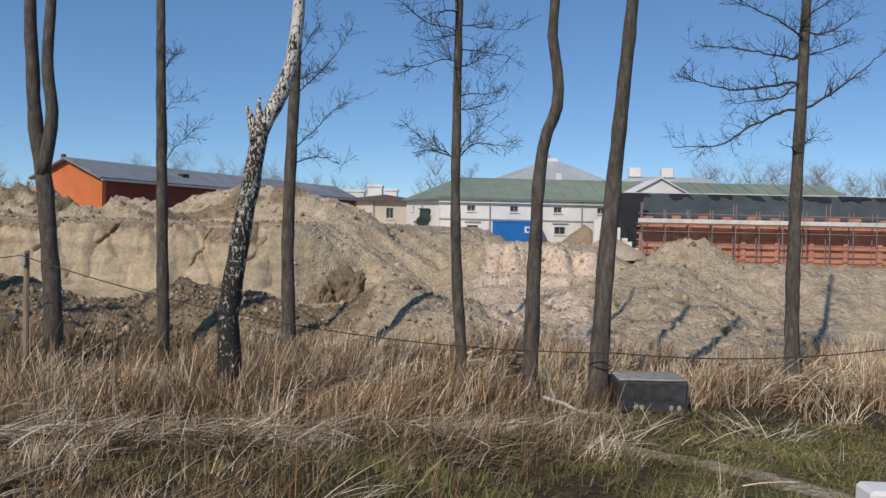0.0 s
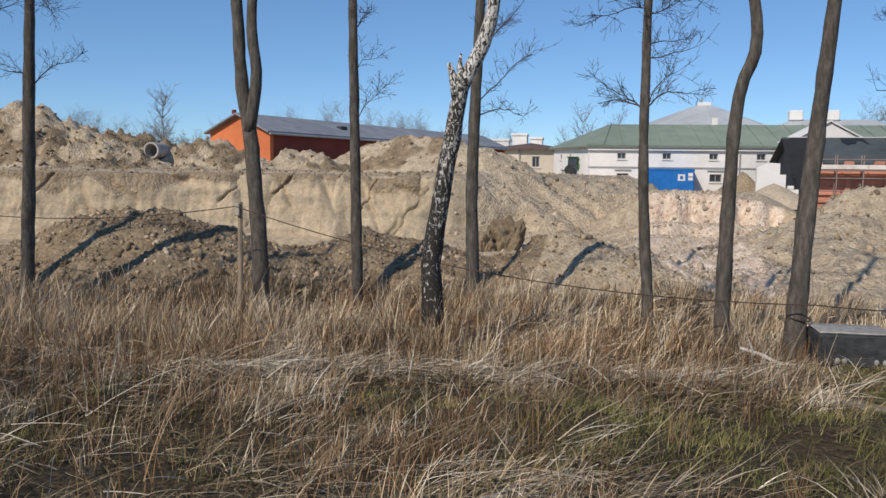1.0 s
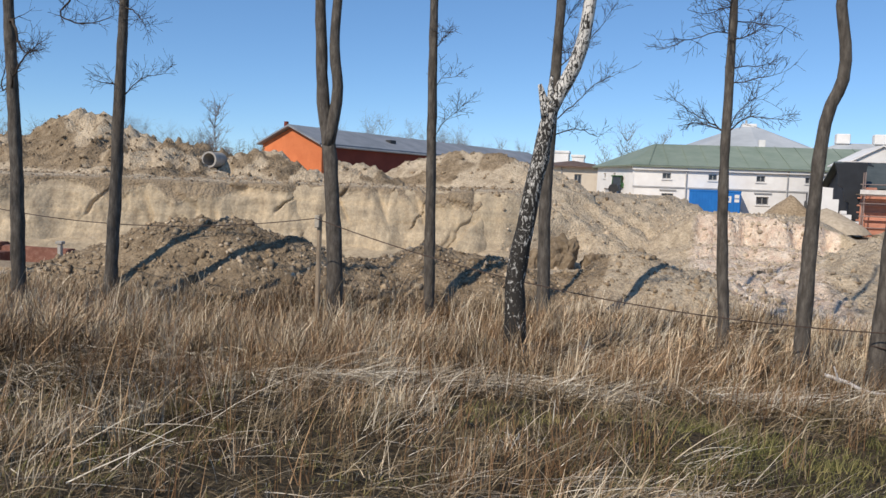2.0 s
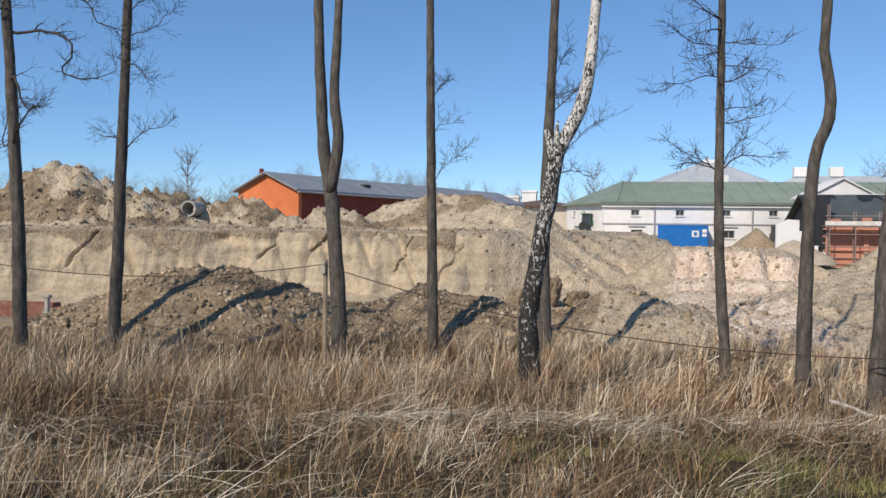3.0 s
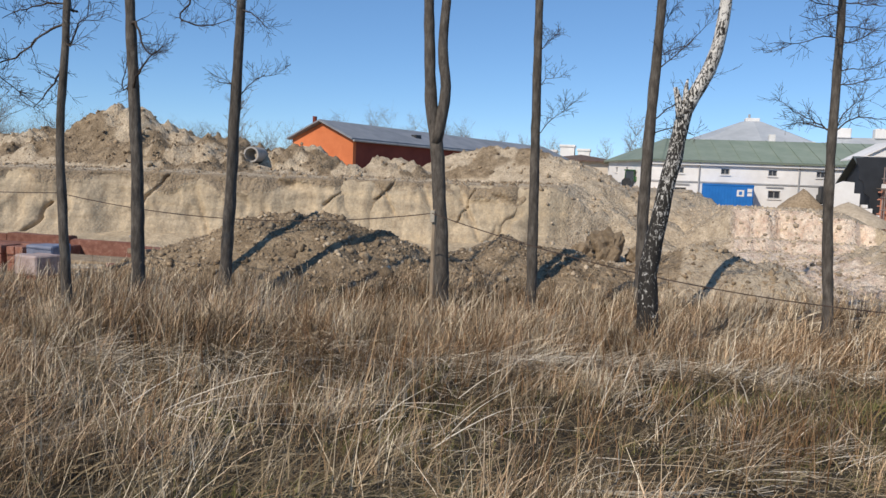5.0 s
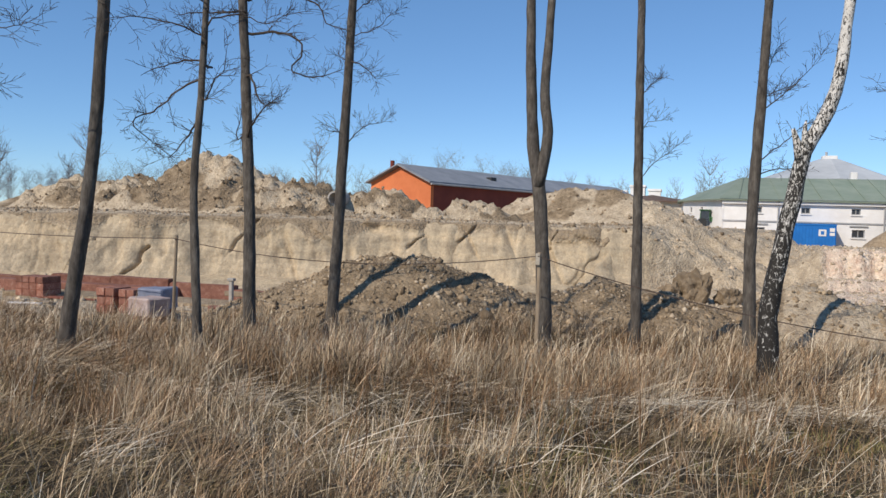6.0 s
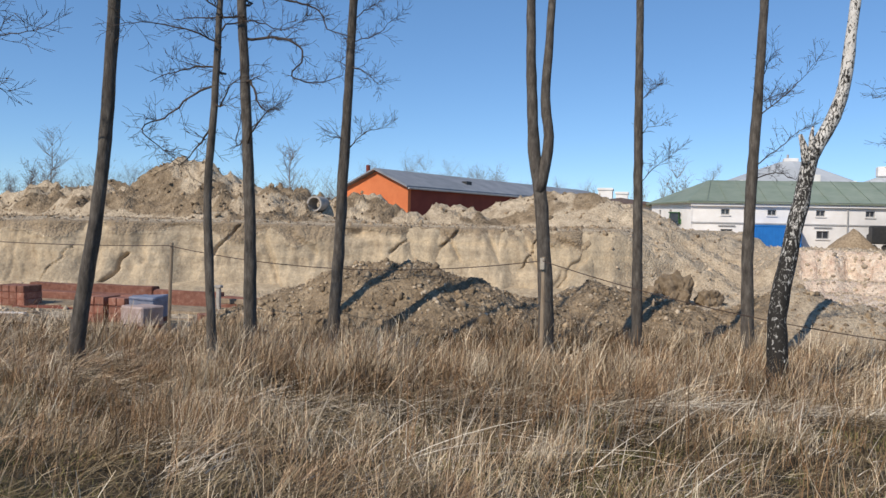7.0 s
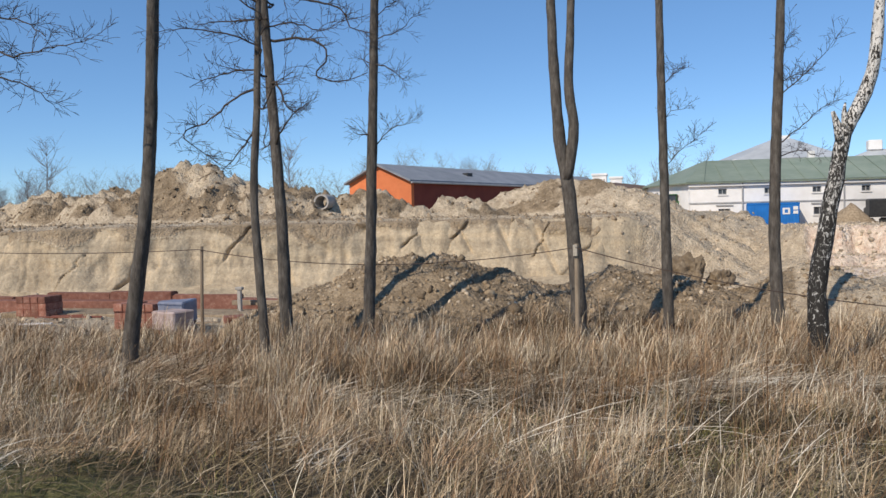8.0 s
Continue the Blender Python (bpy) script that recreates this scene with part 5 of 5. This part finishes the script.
for k, (x, y) in enumerate(((-18.9, 20.5), (-18.2, 21.2), (-19.6, 21.0))):
    stack(x, y, 0.7, 0.6, 0.22, "low heap of loose red bricks", None, 20 * k)
pz = ground_z(-20.9, 23.8)
stake = thing("marker_post", "pale concrete marker post standing by the foundations", "post", at=(-20.9, 23.8, pz))
part("shaft", box(-0.07, -0.07, -0.2, 0.07, 0.07, 0.95, 0.02), CONCRETE, stake)
part("foot", box(-0.4, -0.3, -0.1, 0.4, 0.3, 0.2, 0.04), CONCRETE, stake)
part("cap", box(-0.13, -0.1, 0.953, 0.13, 0.1, 1.06, 0.02), CONCRETE, stake)
rng.seed(77)
for k in range(9):   # boards left lying about the foundations
    x, y = rng.uniform(-27, -18.3), rng.uniform(18.6, 22.3)
    w = rng.uniform(0.8, 2.2)
    board = tagged(part("board", box(-w / 2, -0.09, -0.02, w / 2, 0.09, 0.02, 0.006), (DRY_WOOD, PLANK, BRICKDARK)[k % 3]), "weathered board lying on the rubble by the foundations", "board", "loose boards")
    board.matrix_basis = pose(x, y, ground_z(x, y) + 0.09, rng.uniform(-6, 6), rng.uniform(-4, 4), rng.uniform(-35, 35))

# fallen slab of soil at the toe of the slope
for k, (x, y, w, d, h) in enumerate([(-5.0, 35.8, 0.85, 0.6, 1.0), (-6.0, 35.2, 0.5, 0.45, 0.6), (-3.5, 36.4, 0.6, 0.5, 0.55)]):
    bm = bmesh.new()
    bmesh.ops.create_icosphere(bm, subdivisions=4, radius=1)
    for v in bm.verts:
        q = v.co.copy()
        bulge = 1 + 0.45 * noise.noise(q * 1.5 + Vector((7 * k, 0, 0))) + 0.22 * noise.noise(q * 4.1 + Vector((0, 5 * k, 0))) + 0.1 * noise.noise(q * 9.3)
        v.co = Vector((q.x * w, q.y * d, (abs(q.z) ** 0.7) * math.copysign(h, q.z))) * bulge
    ob = tagged(part("soil_block", bm, CLODMAT), "broken block of dark subsoil at the slope's foot", "soil")
    ob.matrix_basis = pose(x, y, ground_z(x, y) + 0.35 * h, 0, 12, 25 * k)

# ---- machines by the hall ----
ex = thing("excavator", "small dark excavator with raised arm", "excavator", at=(15.1, 84.0, ground_z(15.1, 84) ))
part("cab", box(-0.9, -0.8, 0.75, 0.9, 0.8, 2.5, 0.12), YELLOW, ex)
part("engine_cover", box(-0.8, 0.82, 0.75, 0.9, 2.0, 1.7, 0.12), YELLOW, ex)
for s in (-0.75, 0.75):
    part("track", box(s - 0.25, -1.2, -0.05, s + 0.25, 1.8, 0.7, 0.2), YELLOW, ex)
part("boom", tube([(1.0, -0.5, 1.5), (2.3, -0.9, 3.0), (3.6, -1.2, 3.1)], [0.2, 0.2, 0.14], 6), YELLOW, ex)
part("stick", tube([(3.6, -1.2, 3.1), (4.4, -1.5, 3.4)], [0.14, 0.12], 6), YELLOW, ex)
part("bucket", box(4.2, -1.8, 3.2, 4.8, -1.2, 3.7, 0.1), YELLOW, ex)
lo = thing("tractor", "green tractor parked by the hall's end wall", "tractor", at=(-3.6, 90.0, ground_z(-3.6, 90)))
lo.scale = (0.72, 0.72, 0.72)
part("bonnet", box(0.3, -0.45, 0.9, 1.9, 0.45, 1.7, 0.12), GREENPAINT, lo)
part("cab_frame", joined([tube([(a, b, 1.0), (a * 0.9, b * 0.9, 2.6)], [0.06, 0.06], 6) for a in (-1.1, 0.3) for b in (-0.6, 0.6)]), GREENPAINT, lo)
part("cab_roof", box(-1.25, -0.75, 2.58, 0.45, 0.75, 2.75, 0.06), GREENPAINT, lo)
part("cab_glass", box(-1.0, -0.55, 1.3, 0.2, 0.55, 2.57), DARKGLASS, lo)
for a, b, r in ((-0.8, -0.8, 0.75), (-0.8, 0.8, 0.75), (1.4, -0.7, 0.5), (1.4, 0.7, 0.5)):
    part("wheel", tube([(a, b - 0.18, r), (a, b + 0.18, r)], [r, r], 18), YELLOW, lo)
for k, (x, y, r, h) in enumerate(((12.6, 83.5, 2.6, 2.2), (10.4, 58.0, 2.8, 1.35))):
    vs, fs = [(0, 0, h)], []
    for i in range(1, 7):
        for j in range(24):
            a = 2 * math.pi * j / 24
            q = i / 6 * r
            vs.append((q * math.cos(a), q * math.sin(a), h * (1 - i / 6) + 0.18 * noise.noise(Vector((q * math.cos(a), q * math.sin(a), k * 5.0))) - (0.3 if i == 6 else 0)))
    fs += [(0, 1 + j, 1 + (j + 1) % 24) for j in range(24)]
    fs += [(1 + i * 24 + j, 1 + (i + 1) * 24 + j, 1 + (i + 1) * 24 + (j + 1) % 24, 1 + i * 24 + (j + 1) % 24) for i in range(5) for j in range(24)]
    ob = tagged(part("sand_mound", (vs, fs, True), (CLODMAT, RUBBLE)[k]), ("brown pile of sand by the container", "pale pile of rubble by the brick building")[k], "sand")
    ob.matrix_basis = Matrix.Translation((x, y, ground_z(x, y)))


# ---- bare woods in the distance ----
def bare_tree(x, y, z, h, seed, spread=0.5, r=None, dense=22):
    rng.seed(seed)
    out = []
    r = r or h * 0.016
    pts = [Vector((x, y, z))]
    for k in range(6):
        pts.append(pts[-1] + Vector((rng.uniform(-0.03, 0.03) * h, 0, h / 7)))
    out.append(tube(pts, [r * (1 - 0.14 * k) for k in range(7)], 5, close=False))
    for k in range(dense):
        i = rng.randint(1, 6)
        p = pts[i]
        a = rng.uniform(0, 6.28)
        d = Vector((math.cos(a) * spread, math.sin(a) * spread, rng.uniform(0.4, 1.0))).normalized()
        q = p + d * h * rng.uniform(0.16, 0.34)
        out.append(tube([p, p.lerp(q, 0.5) + Vector((0, 0, -0.02 * h)), q], [r * 0.45, r * 0.3, r * 0.12], 3, close=False))
        for j in range(6):
            s = p.lerp(q, rng.uniform(0.3, 1))
            e = s + Vector((rng.uniform(-1, 1), rng.uniform(-1, 1), rng.uniform(0.1, 1))).normalized() * h * rng.uniform(0.07, 0.16)
            out.append(tube([s, e], [r * 0.22, r * 0.1], 3, close=False))
    return out


pieces = []
rr = random.Random(3)
for k in range(190):
    x = rr.uniform(-190, -15)
    y = 150 + rr.uniform(0, 50)
    pieces += bare_tree(x, y, 2.0, rr.uniform(8, 12) + 2.0 * math.sin(x * 0.09), 100 + k, 0.5, 0.06, 32)
for k in range(80):
    x = rr.uniform(-20, 170)
    y = 190 + rr.uniform(0, 60)
    pieces += bare_tree(x, y, 1.0, rr.uniform(9, 14) + (5 if x > 75 else 0), 300 + k, 0.42, 0.09, 26)
for k in range(45):
    x = rr.uniform(58, 150)
    pieces += bare_tree(x, 185 + rr.uniform(0, 45), 1.0, rr.uniform(13, 19), 600 + k, 0.7, 0.09, 50)
tagged(part("distant_woods", joined(pieces), HAZETWIG), "brown-grey strip of leafless woods with haze painted into its colour", "woods", kind="stuff")
for k, (x, y, z, h) in enumerate([(-71, 75, 2.2, 9.6), (-78, 80, 2.2, 6.5), (-84, 75, 2.2, 8), (-96, 85, 2.2, 12), (-60, 78, 2.2, 5.5), (-36, 62, 2.2, 6.5), (-3.5, 108, 1.2, 9.5), (1.5, 112, 1.2, 9.0)]):
    t = thing("bare_tree", "small leafless tree standing beyond the soil heaps", "tree", "far trees", (x, y, z))
    ps = bare_tree(0, 0, 0, h, 700 + k, 0.5, 0.075, 40)
    part("trunk", ps[0], HAZETWIG, t)
    part("crown", joined(ps[1:]), HAZETWIG, t)


# ---- clods, stones and grass ----
def scatter(name, label, category, material, n, area, accept, size, seed):
    """Loose lumps strewn over the ground, joined into one."""
    r = np.random.RandomState(seed)
    ico = bmesh.new()
    bmesh.ops.create_icosphere(ico, subdivisions=1, radius=1)
    base = np.array([v.co[:] for v in ico.verts])
    tri = np.array([[v.index for v in f.verts] for f in ico.faces])
    ico.free()
    x, y = r.uniform(area[0], area[1], n), r.uniform(area[2], area[3], n)
    z, soils = terrain(x, y)
    keep = r.rand(n) < accept(x, y, z, soils)
    x, y, z = x[keep], y[keep], z[keep]
    m = len(x)
    s = size * (0.45 + r.rand(m) ** 7 * 2.6)
    v = base[None] * (1 + 0.5 * r.uniform(-1, 1, (m, len(base), 1))) * (s[:, None, None] * r.uniform(0.6, 1.4, (m, 1, 3)))
    v[:, :, 0] += x[:, None]
    v[:, :, 1] += y[:, None]
    v[:, :, 2] += (z - 0.1 * s)[:, None]
    f = tri[None] + (np.arange(m) * len(base))[:, None, None]
    big_mesh(name, label, category, material, v.reshape(-1, 3), f.reshape(-1, 3))


def big_mesh(name, label, category, material, v, f):
    me = bpy.data.meshes.new(name)
    k = f.shape[1]
    me.vertices.add(len(v))
    me.vertices.foreach_set("co", np.ascontiguousarray(v, dtype=np.float32).ravel())
    me.loops.add(f.size)
    me.loops.foreach_set("vertex_index", np.ascontiguousarray(f, dtype=np.int32).ravel())
    me.polygons.add(len(f))
    me.polygons.foreach_set("loop_start", np.arange(0, f.size, k, dtype=np.int32))
    me.update(calc_edges=True)
    me.materials.append(material)
    return tagged(new(name, me), label, category, kind="stuff")


scatter("soil_clods", "grey-brown clods of earth strewn over the heaps", "soil", CLODMAT, 32000, (-18, 3, 16.8, 25), lambda x, y, z, s: 0.04 + 0.85 * s["clod"], 0.024, 1)
scatter("soil_lumps", "large crumbling lumps of dark earth on the heaps", "soil", CLODMAT, 2600, (-18, 1, 16.8, 25), lambda x, y, z, s: 0.8 * s["clod"], 0.05, 8)
scatter("plateau_clods", "lumps of soil on the plateau heaps", "soil", CLODMAT, 15000, (-50, 0, 36, 52), lambda x, y, z, s: np.where(z > 2.3, 0.5, 0.15), 0.042, 2)
scatter("chalk_rubble", "pale rubble below the cut", "rubble", RUBBLE, 16000, (-1.5, 11, 19, 46), lambda x, y, z, s: 0.1 + 0.6 * s["chalk"], 0.034, 3)
scatter("heap_stones", "small pale stones among the clods", "stones", RUBBLE, 14000, (-18, 4, 17.5, 26), lambda x, y, z, s: 0.1 + 0.6 * s["clod"], 0.023, 6)
scatter("slope_clods", "pale clods and lumps on the slope", "soil", RUBBLE, 14000, (-8, 8, 33, 60), lambda x, y, z, s: 0.5, 0.042, 7)
scatter("bank_stones", "small pale stones on the sandy bank", "stones", RUBBLE, 12000, (2, 32, 24, 38), lambda x, y, z, s: 0.3, 0.025, 4)
scatter("bank_clods", "grey-brown lumps on the sandy bank", "soil", CLODMAT, 9000, (1, 30, 24, 36), lambda x, y, z, s: 0.5 * sstep(-0.05, 0.25, fbm(x, y, 2.5, 107, 3)), 0.045, 9)
scatter("rim_clods", "crumbling clods and roots along the scarp's rim", "soil", CLODMAT, 26000, (-48, -7, 26, 41), lambda x, y, z, s: 0.6 * (z > 2.3), 0.034, 10)
scatter("pit_rubble", "pale rubble round the foundations", "rubble", RUBBLE, 5000, (-34, -15, 16.5, 28), lambda x, y, z, s: 0.5, 0.04, 5)


def flow(x, y):
    """The way the grass has been blown over, as a compass angle from +x."""
    return 0.25 + 2.2 * fbm(x, y, 4.2, 201, 3)


def lodged(x, y):
    """Swathes where the grass lies flat: 0 standing, 1 down."""
    return sstep(0.12, 0.42, fbm(x + 3.0, y * 1.7, 3.0, 203, 3))


def blades(name, label, category, material, n, area, accept, height, width, seed, segs=3, laid=None, stray=1.1, curl=0.95, per=16, spread=0.07):
    """Bent grass blades in tufts, each blade a tapering strip that arches over the way the grass was blown."""
    r = np.random.RandomState(seed)
    k = n // per
    cx, cy = r.uniform(area[0], area[1], k), r.uniform(area[2], area[3], k)
    cz, soils = terrain(cx, cy)
    a0 = accept(cx, cy, cz, soils)
    # the meadow thins out beyond the open strip in front of the trees
    open_strip = (cx > -8.5 - 0.95 * (cy + 2.6)) & (cx < 1.2 + 0.6 * (cy - 0.7)) & (cy > 1.5)
    a0 = np.where(open_strip, a0, 0.12 * a0)
    keep = r.rand(k) < a0
    cx, cy, vig = cx[keep], cy[keep], np.clip(a0[keep], 0.3, 1)
    k = len(cx)
    count = np.maximum(2, (per * r.uniform(0.3, 1.7, k)).astype(int))
    own = np.repeat(np.arange(k), count)
    m = len(own)
    tuft_h = (0.6 + 0.55 * r.rand(k)) * (1 + 0.55 * fbm(cx, cy, 1.1, 71, 3)) * (0.75 + 0.25 * vig)
    down = np.full(k, float(laid)) if laid is not None else np.clip(lodged(cx, cy) + r.normal(0, 0.15, k), 0, 1)
    turn = flow(cx, cy) + r.normal(0, 0.45 + 0.5 * (1 - down), k)
    tint = np.clip(0.5 + 0.55 * fbm(cx, cy, 0.7, 205, 2) + r.normal(0, 0.17, k), 0, 1)
    x, y = cx[own] + r.normal(0, spread, m), cy[own] + r.normal(0, spread, m)
    z = terrain(x, y)[0]
    h = height * tuft_h[own] * (0.35 + 0.75 * r.rand(m))
    dn = down[own]
    az = turn[own] + r.normal(0, stray, m) * (1 - 0.55 * dn)
    th0 = np.abs(r.normal(0.0, 0.36, m)) + dn * r.uniform(0.8, 1.35, m)
    th1 = th0 + curl * r.rand(m) ** 1.6 + 0.08 + 0.35 * dn * r.rand(m)
    lift = dn * 0.2 * r.rand(m)
    wa = az + np.pi / 2 + r.uniform(-0.9, 0.9, m)
    wd = width * r.uniform(0.55, 1.45, m) * np.clip(0.55 + 0.05 * y, 0.6, 1.45)
    wx, wy, wz = np.cos(wa) * wd, np.sin(wa) * wd, wd * r.uniform(-0.6, 0.6, m)
    px, py, pz = x, y, z - 0.03 + lift
    rows = []
    for q in range(segs + 1):
        t = q / segs
        if q:
            th = th0 + (th1 - th0) * (t - 0.5 / segs)
            px, py, pz = px + np.sin(th) * np.cos(az) * h / segs, py + np.sin(th) * np.sin(az) * h / segs, np.maximum(pz + np.cos(th) * h / segs, z + 0.01)
        w = 1 - 0.72 * t
        rows.append(np.stack([np.stack([px - wx * w, py - wy * w, pz - wz * w], -1), np.stack([px + wx * w, py + wy * w, pz + wz * w], -1)], 1))
    v = np.concatenate(rows, 1)
    q = np.array([[2 * k, 2 * k + 1, 2 * k + 3, 2 * k + 2] for k in range(segs)])
    f = q[None] + (np.arange(m) * 2 * (segs + 1))[:, None, None]
    ob = big_mesh(name, label, category, material, v.reshape(-1, 3), f.reshape(-1, 4))
    ob.data.attributes.new("tint", "FLOAT", "POINT").data.foreach_set("value", np.repeat(tint[own], 2 * (segs + 1)).astype(np.float32))
    return ob


def tall(x, y, z, s):
    """Where the tall dry grass stands."""
    p = fbm(x, y, 2.2, 81, 3)
    front = np.interp(x, [-20, -12, -8, -5, 0.0, 1.2, 2.2, 3.2, 4.2, 7.0], [5.2, 8.1, 9.7, 10.9, 12.2, 13.2, 15.0, 15.2, 13.9, 13.2])
    return s["turf"] * sstep(-0.6, 0.9, y - front + 1.1 * p) * np.clip(0.72 + 1.1 * p + 0.5 * fbm(x, y, 0.8, 87, 2), 0.12, 1)


def open_lane(x, y):
    """The low green strip round the box and towards the camera's right."""
    return sstep(0.9, 2.2, x - 0.12 * (13 - y)) * (1 - sstep(13.0, 14.4, y))


def green_patch(x, y):
    """Damp hollows in the near meadow where the grass stays green."""
    return np.clip(sstep(0.02, 0.3, fbm(x, y, 2.6, 95, 3)) + 0.9 * np.exp(-((x + 1.0) / 1.3) ** 2 - ((y - 8.2) / 1.3) ** 2) + 0.8 * np.exp(-((x - 2.2) / 1.5) ** 2 - ((y - 7.5) / 2.2) ** 2), 0, 1) * (1 - sstep(8.9, 9.8, y)) * sstep(-9.5, -8.0, x)


def worn(x, y):
    """Low trodden grass this side of the box."""
    return np.clip(np.exp(-((x - 0.3) / 1.8) ** 2 - ((y - 8.4) / 1.8) ** 2) + np.exp(-((x - 0.4) / 1.6) ** 2 - ((y - 5.5) / 1.1) ** 2), 0, 1)


def band(x, y, wide):
    """The long strip of grass pressed flat in front of the trees."""
    return np.exp(-((y - 12.1 - 0.4 * np.minimum(x, -1) - 0.45 * fbm(x, y, 2.0, 97, 2)) / wide) ** 2)


def low_meadow(x, y):
    """The low matted part of the meadow this side of the flattened strip."""
    return sstep(-5.2, -2.6, x + 0.3 * (y - 7)) * (1 - sstep(-1.6, -0.4, y - 12.1 - 0.4 * np.minimum(x, -1)))


def near_tufts(x, y, z, s):
    p = fbm(x, y, 1.5, 83, 3) - 0.3 * green_patch(x, y)
    left = 1 - sstep(-6.0, -2.5, x)
    right_tufts = 0.8 * np.exp(-((x + 4.6) / 1.6) ** 2 - ((y - 5.2) / 1.6) ** 2)
    return s["turf"] * np.clip(sstep(0.05, 0.3, p) * (0.4 + 0.5 * left) + 0.07 + right_tufts * sstep(-0.2, 0.2, p), 0, 1) * (1 - 0.9 * open_lane(x, y)) * (1 - sstep(10.5, 12.5, y)) * (1 - 0.7 * band(x, y, 0.8)) * (1 - 0.8 * worn(x, y)) * (1 - 0.45 * low_meadow(x, y))


def swathes(x, y, z, s):
    return s["turf"] * np.clip(1.0 * band(x, y, 0.5) + 0.45 * lodged(x, y) * (1 - 0.8 * green_patch(x, y)), 0, 1) * (1 - 0.9 * open_lane(x, y)) * (1 - 0.6 * worn(x, y))


def weeds(x, y, z, s):
    spots = 0.3 * np.exp(-((x + 1.2) / 2.4) ** 2 - ((y - 11) / 2.2) ** 2) + 0.6 * np.exp(-((x + 3.4) / 2.2) ** 2 - ((y - 8.0) / 1.6) ** 2) + 0.6 * np.exp(-((x - 0.6) / 1.2) ** 2 - ((y - 11.5) / 1.6) ** 2)
    return s["turf"] * np.clip(sstep(0.08, 0.35, fbm(x, y, 1.9, 91, 3)) + spots, 0, 1) * (1 - open_lane(x, y)) * (1 - 0.75 * worn(x, y)) * (1 - 0.6 * green_patch(x, y)) * (1 - 0.5 * low_meadow(x, y))


def thatch(x, y, z, s):
    return s["turf"] * (1 - 0.75 * open_lane(x, y)) * (1 - 0.6 * green_patch(x, y)) * (1 - 0.55 * worn(x, y))


def greens(x, y, z, s):
    return s["turf"] * np.clip(s["green"] * 0.7 + 0.04 + 0.42 * open_lane(x, y) + 0.8 * green_patch(x, y) + 0.6 * worn(x, y) + 0.25 * low_meadow(x, y), 0, 1) * np.clip(0.6 + 1.2 * fbm(x, y, 0.8, 207, 2), 0.1, 1)


def dry(x, y, z, s):
    return s["turf"] * (1 - 0.82 * low_meadow(x, y)) * (1 - open_lane(x, y)) * (1 - 0.8 * worn(x, y))


AREA_FAR, AREA_NEAR = (-30, 16, 7.0, 21.5), (-22, 9, 1.0, 12.5)
blades("tall_dry_grass", "tall dry straw-coloured meadow grass", "grass", STRAW, 260000, AREA_FAR, tall, 0.92, 0.0058, 11, per=14, spread=0.1)
blades("dry_grass_tufts", "tufts of dry grass in the meadow", "grass", STRAW, 230000, AREA_NEAR, near_tufts, 0.6, 0.0042, 12, per=16, spread=0.08)
blades("laid_straw", "long bleached straw pressed flat in swathes", "grass", MATTED, 110000, (-24, 8, 1.0, 14), swathes, 0.85, 0.0044, 13, 4, 1.0, 0.55, 0.4, per=22, spread=0.13)
blades("brown_thatch", "brown flattened dead grass", "grass", THATCH, 105000, (-24, 10, 1.0, 13.5), thatch, 0.45, 0.0054, 16, 3, 0.8, 1.3, per=12, spread=0.12)
blades("short_green_grass", "short green grass between the straw", "grass", GREENGRASS, 230000, (-22, 12, 1.0, 14.5), greens, 0.19, 0.0042, 14, 2, 0.2, 1.5, 0.8, per=14, spread=0.07)
blades("russet_weeds", "patches of russet dead weeds", "weeds", RUSTWEED, 90000, (-24, 12, 5.0, 17.5), weeds, 0.68, 0.0046, 15, 3, 0.0, 1.0, 0.4, per=12, spread=0.08)
blades("low_olive_grass", "low olive grass along the trodden path", "grass", GREENGRASS, 34000, (0.5, 9, 4.5, 13.5), lambda x, y, z, s: s["turf"] * open_lane(x, y) * sstep(-0.25, 0.2, fbm(x, y, 1.2, 113, 3)), 0.12, 0.0048, 22, 2, 0.5, 1.5, per=14, spread=0.08)
blades("weed_stalks", "single dark dead weed stalks", "weeds", RUSTWEED, 3500, (-22, 9, 3.0, 13), dry, 1.0, 0.0055, 17, 4, 0.0, 1.5, 0.3, per=3, spread=0.05)
blades("fallen_reeds", "long pale fallen reed stems", "grass", MATTED, 3000, (-22, 6, 4.0, 13), dry, 1.1, 0.0062, 18, 4, 0.9, 0.9, 0.3, per=5, spread=0.2)
blades("pale_stems", "tall bleached single stems among the grass", "grass", MATTED, 16000, (-26, 9, 4.5, 17), lambda x, y, z, s: dry(x, y, z, s) * sstep(-0.15, 0.3, fbm(x, y, 1.4, 103, 3)), 0.98, 0.0042, 20, 3, 0.08, 0.6, 0.5, per=9, spread=0.07)
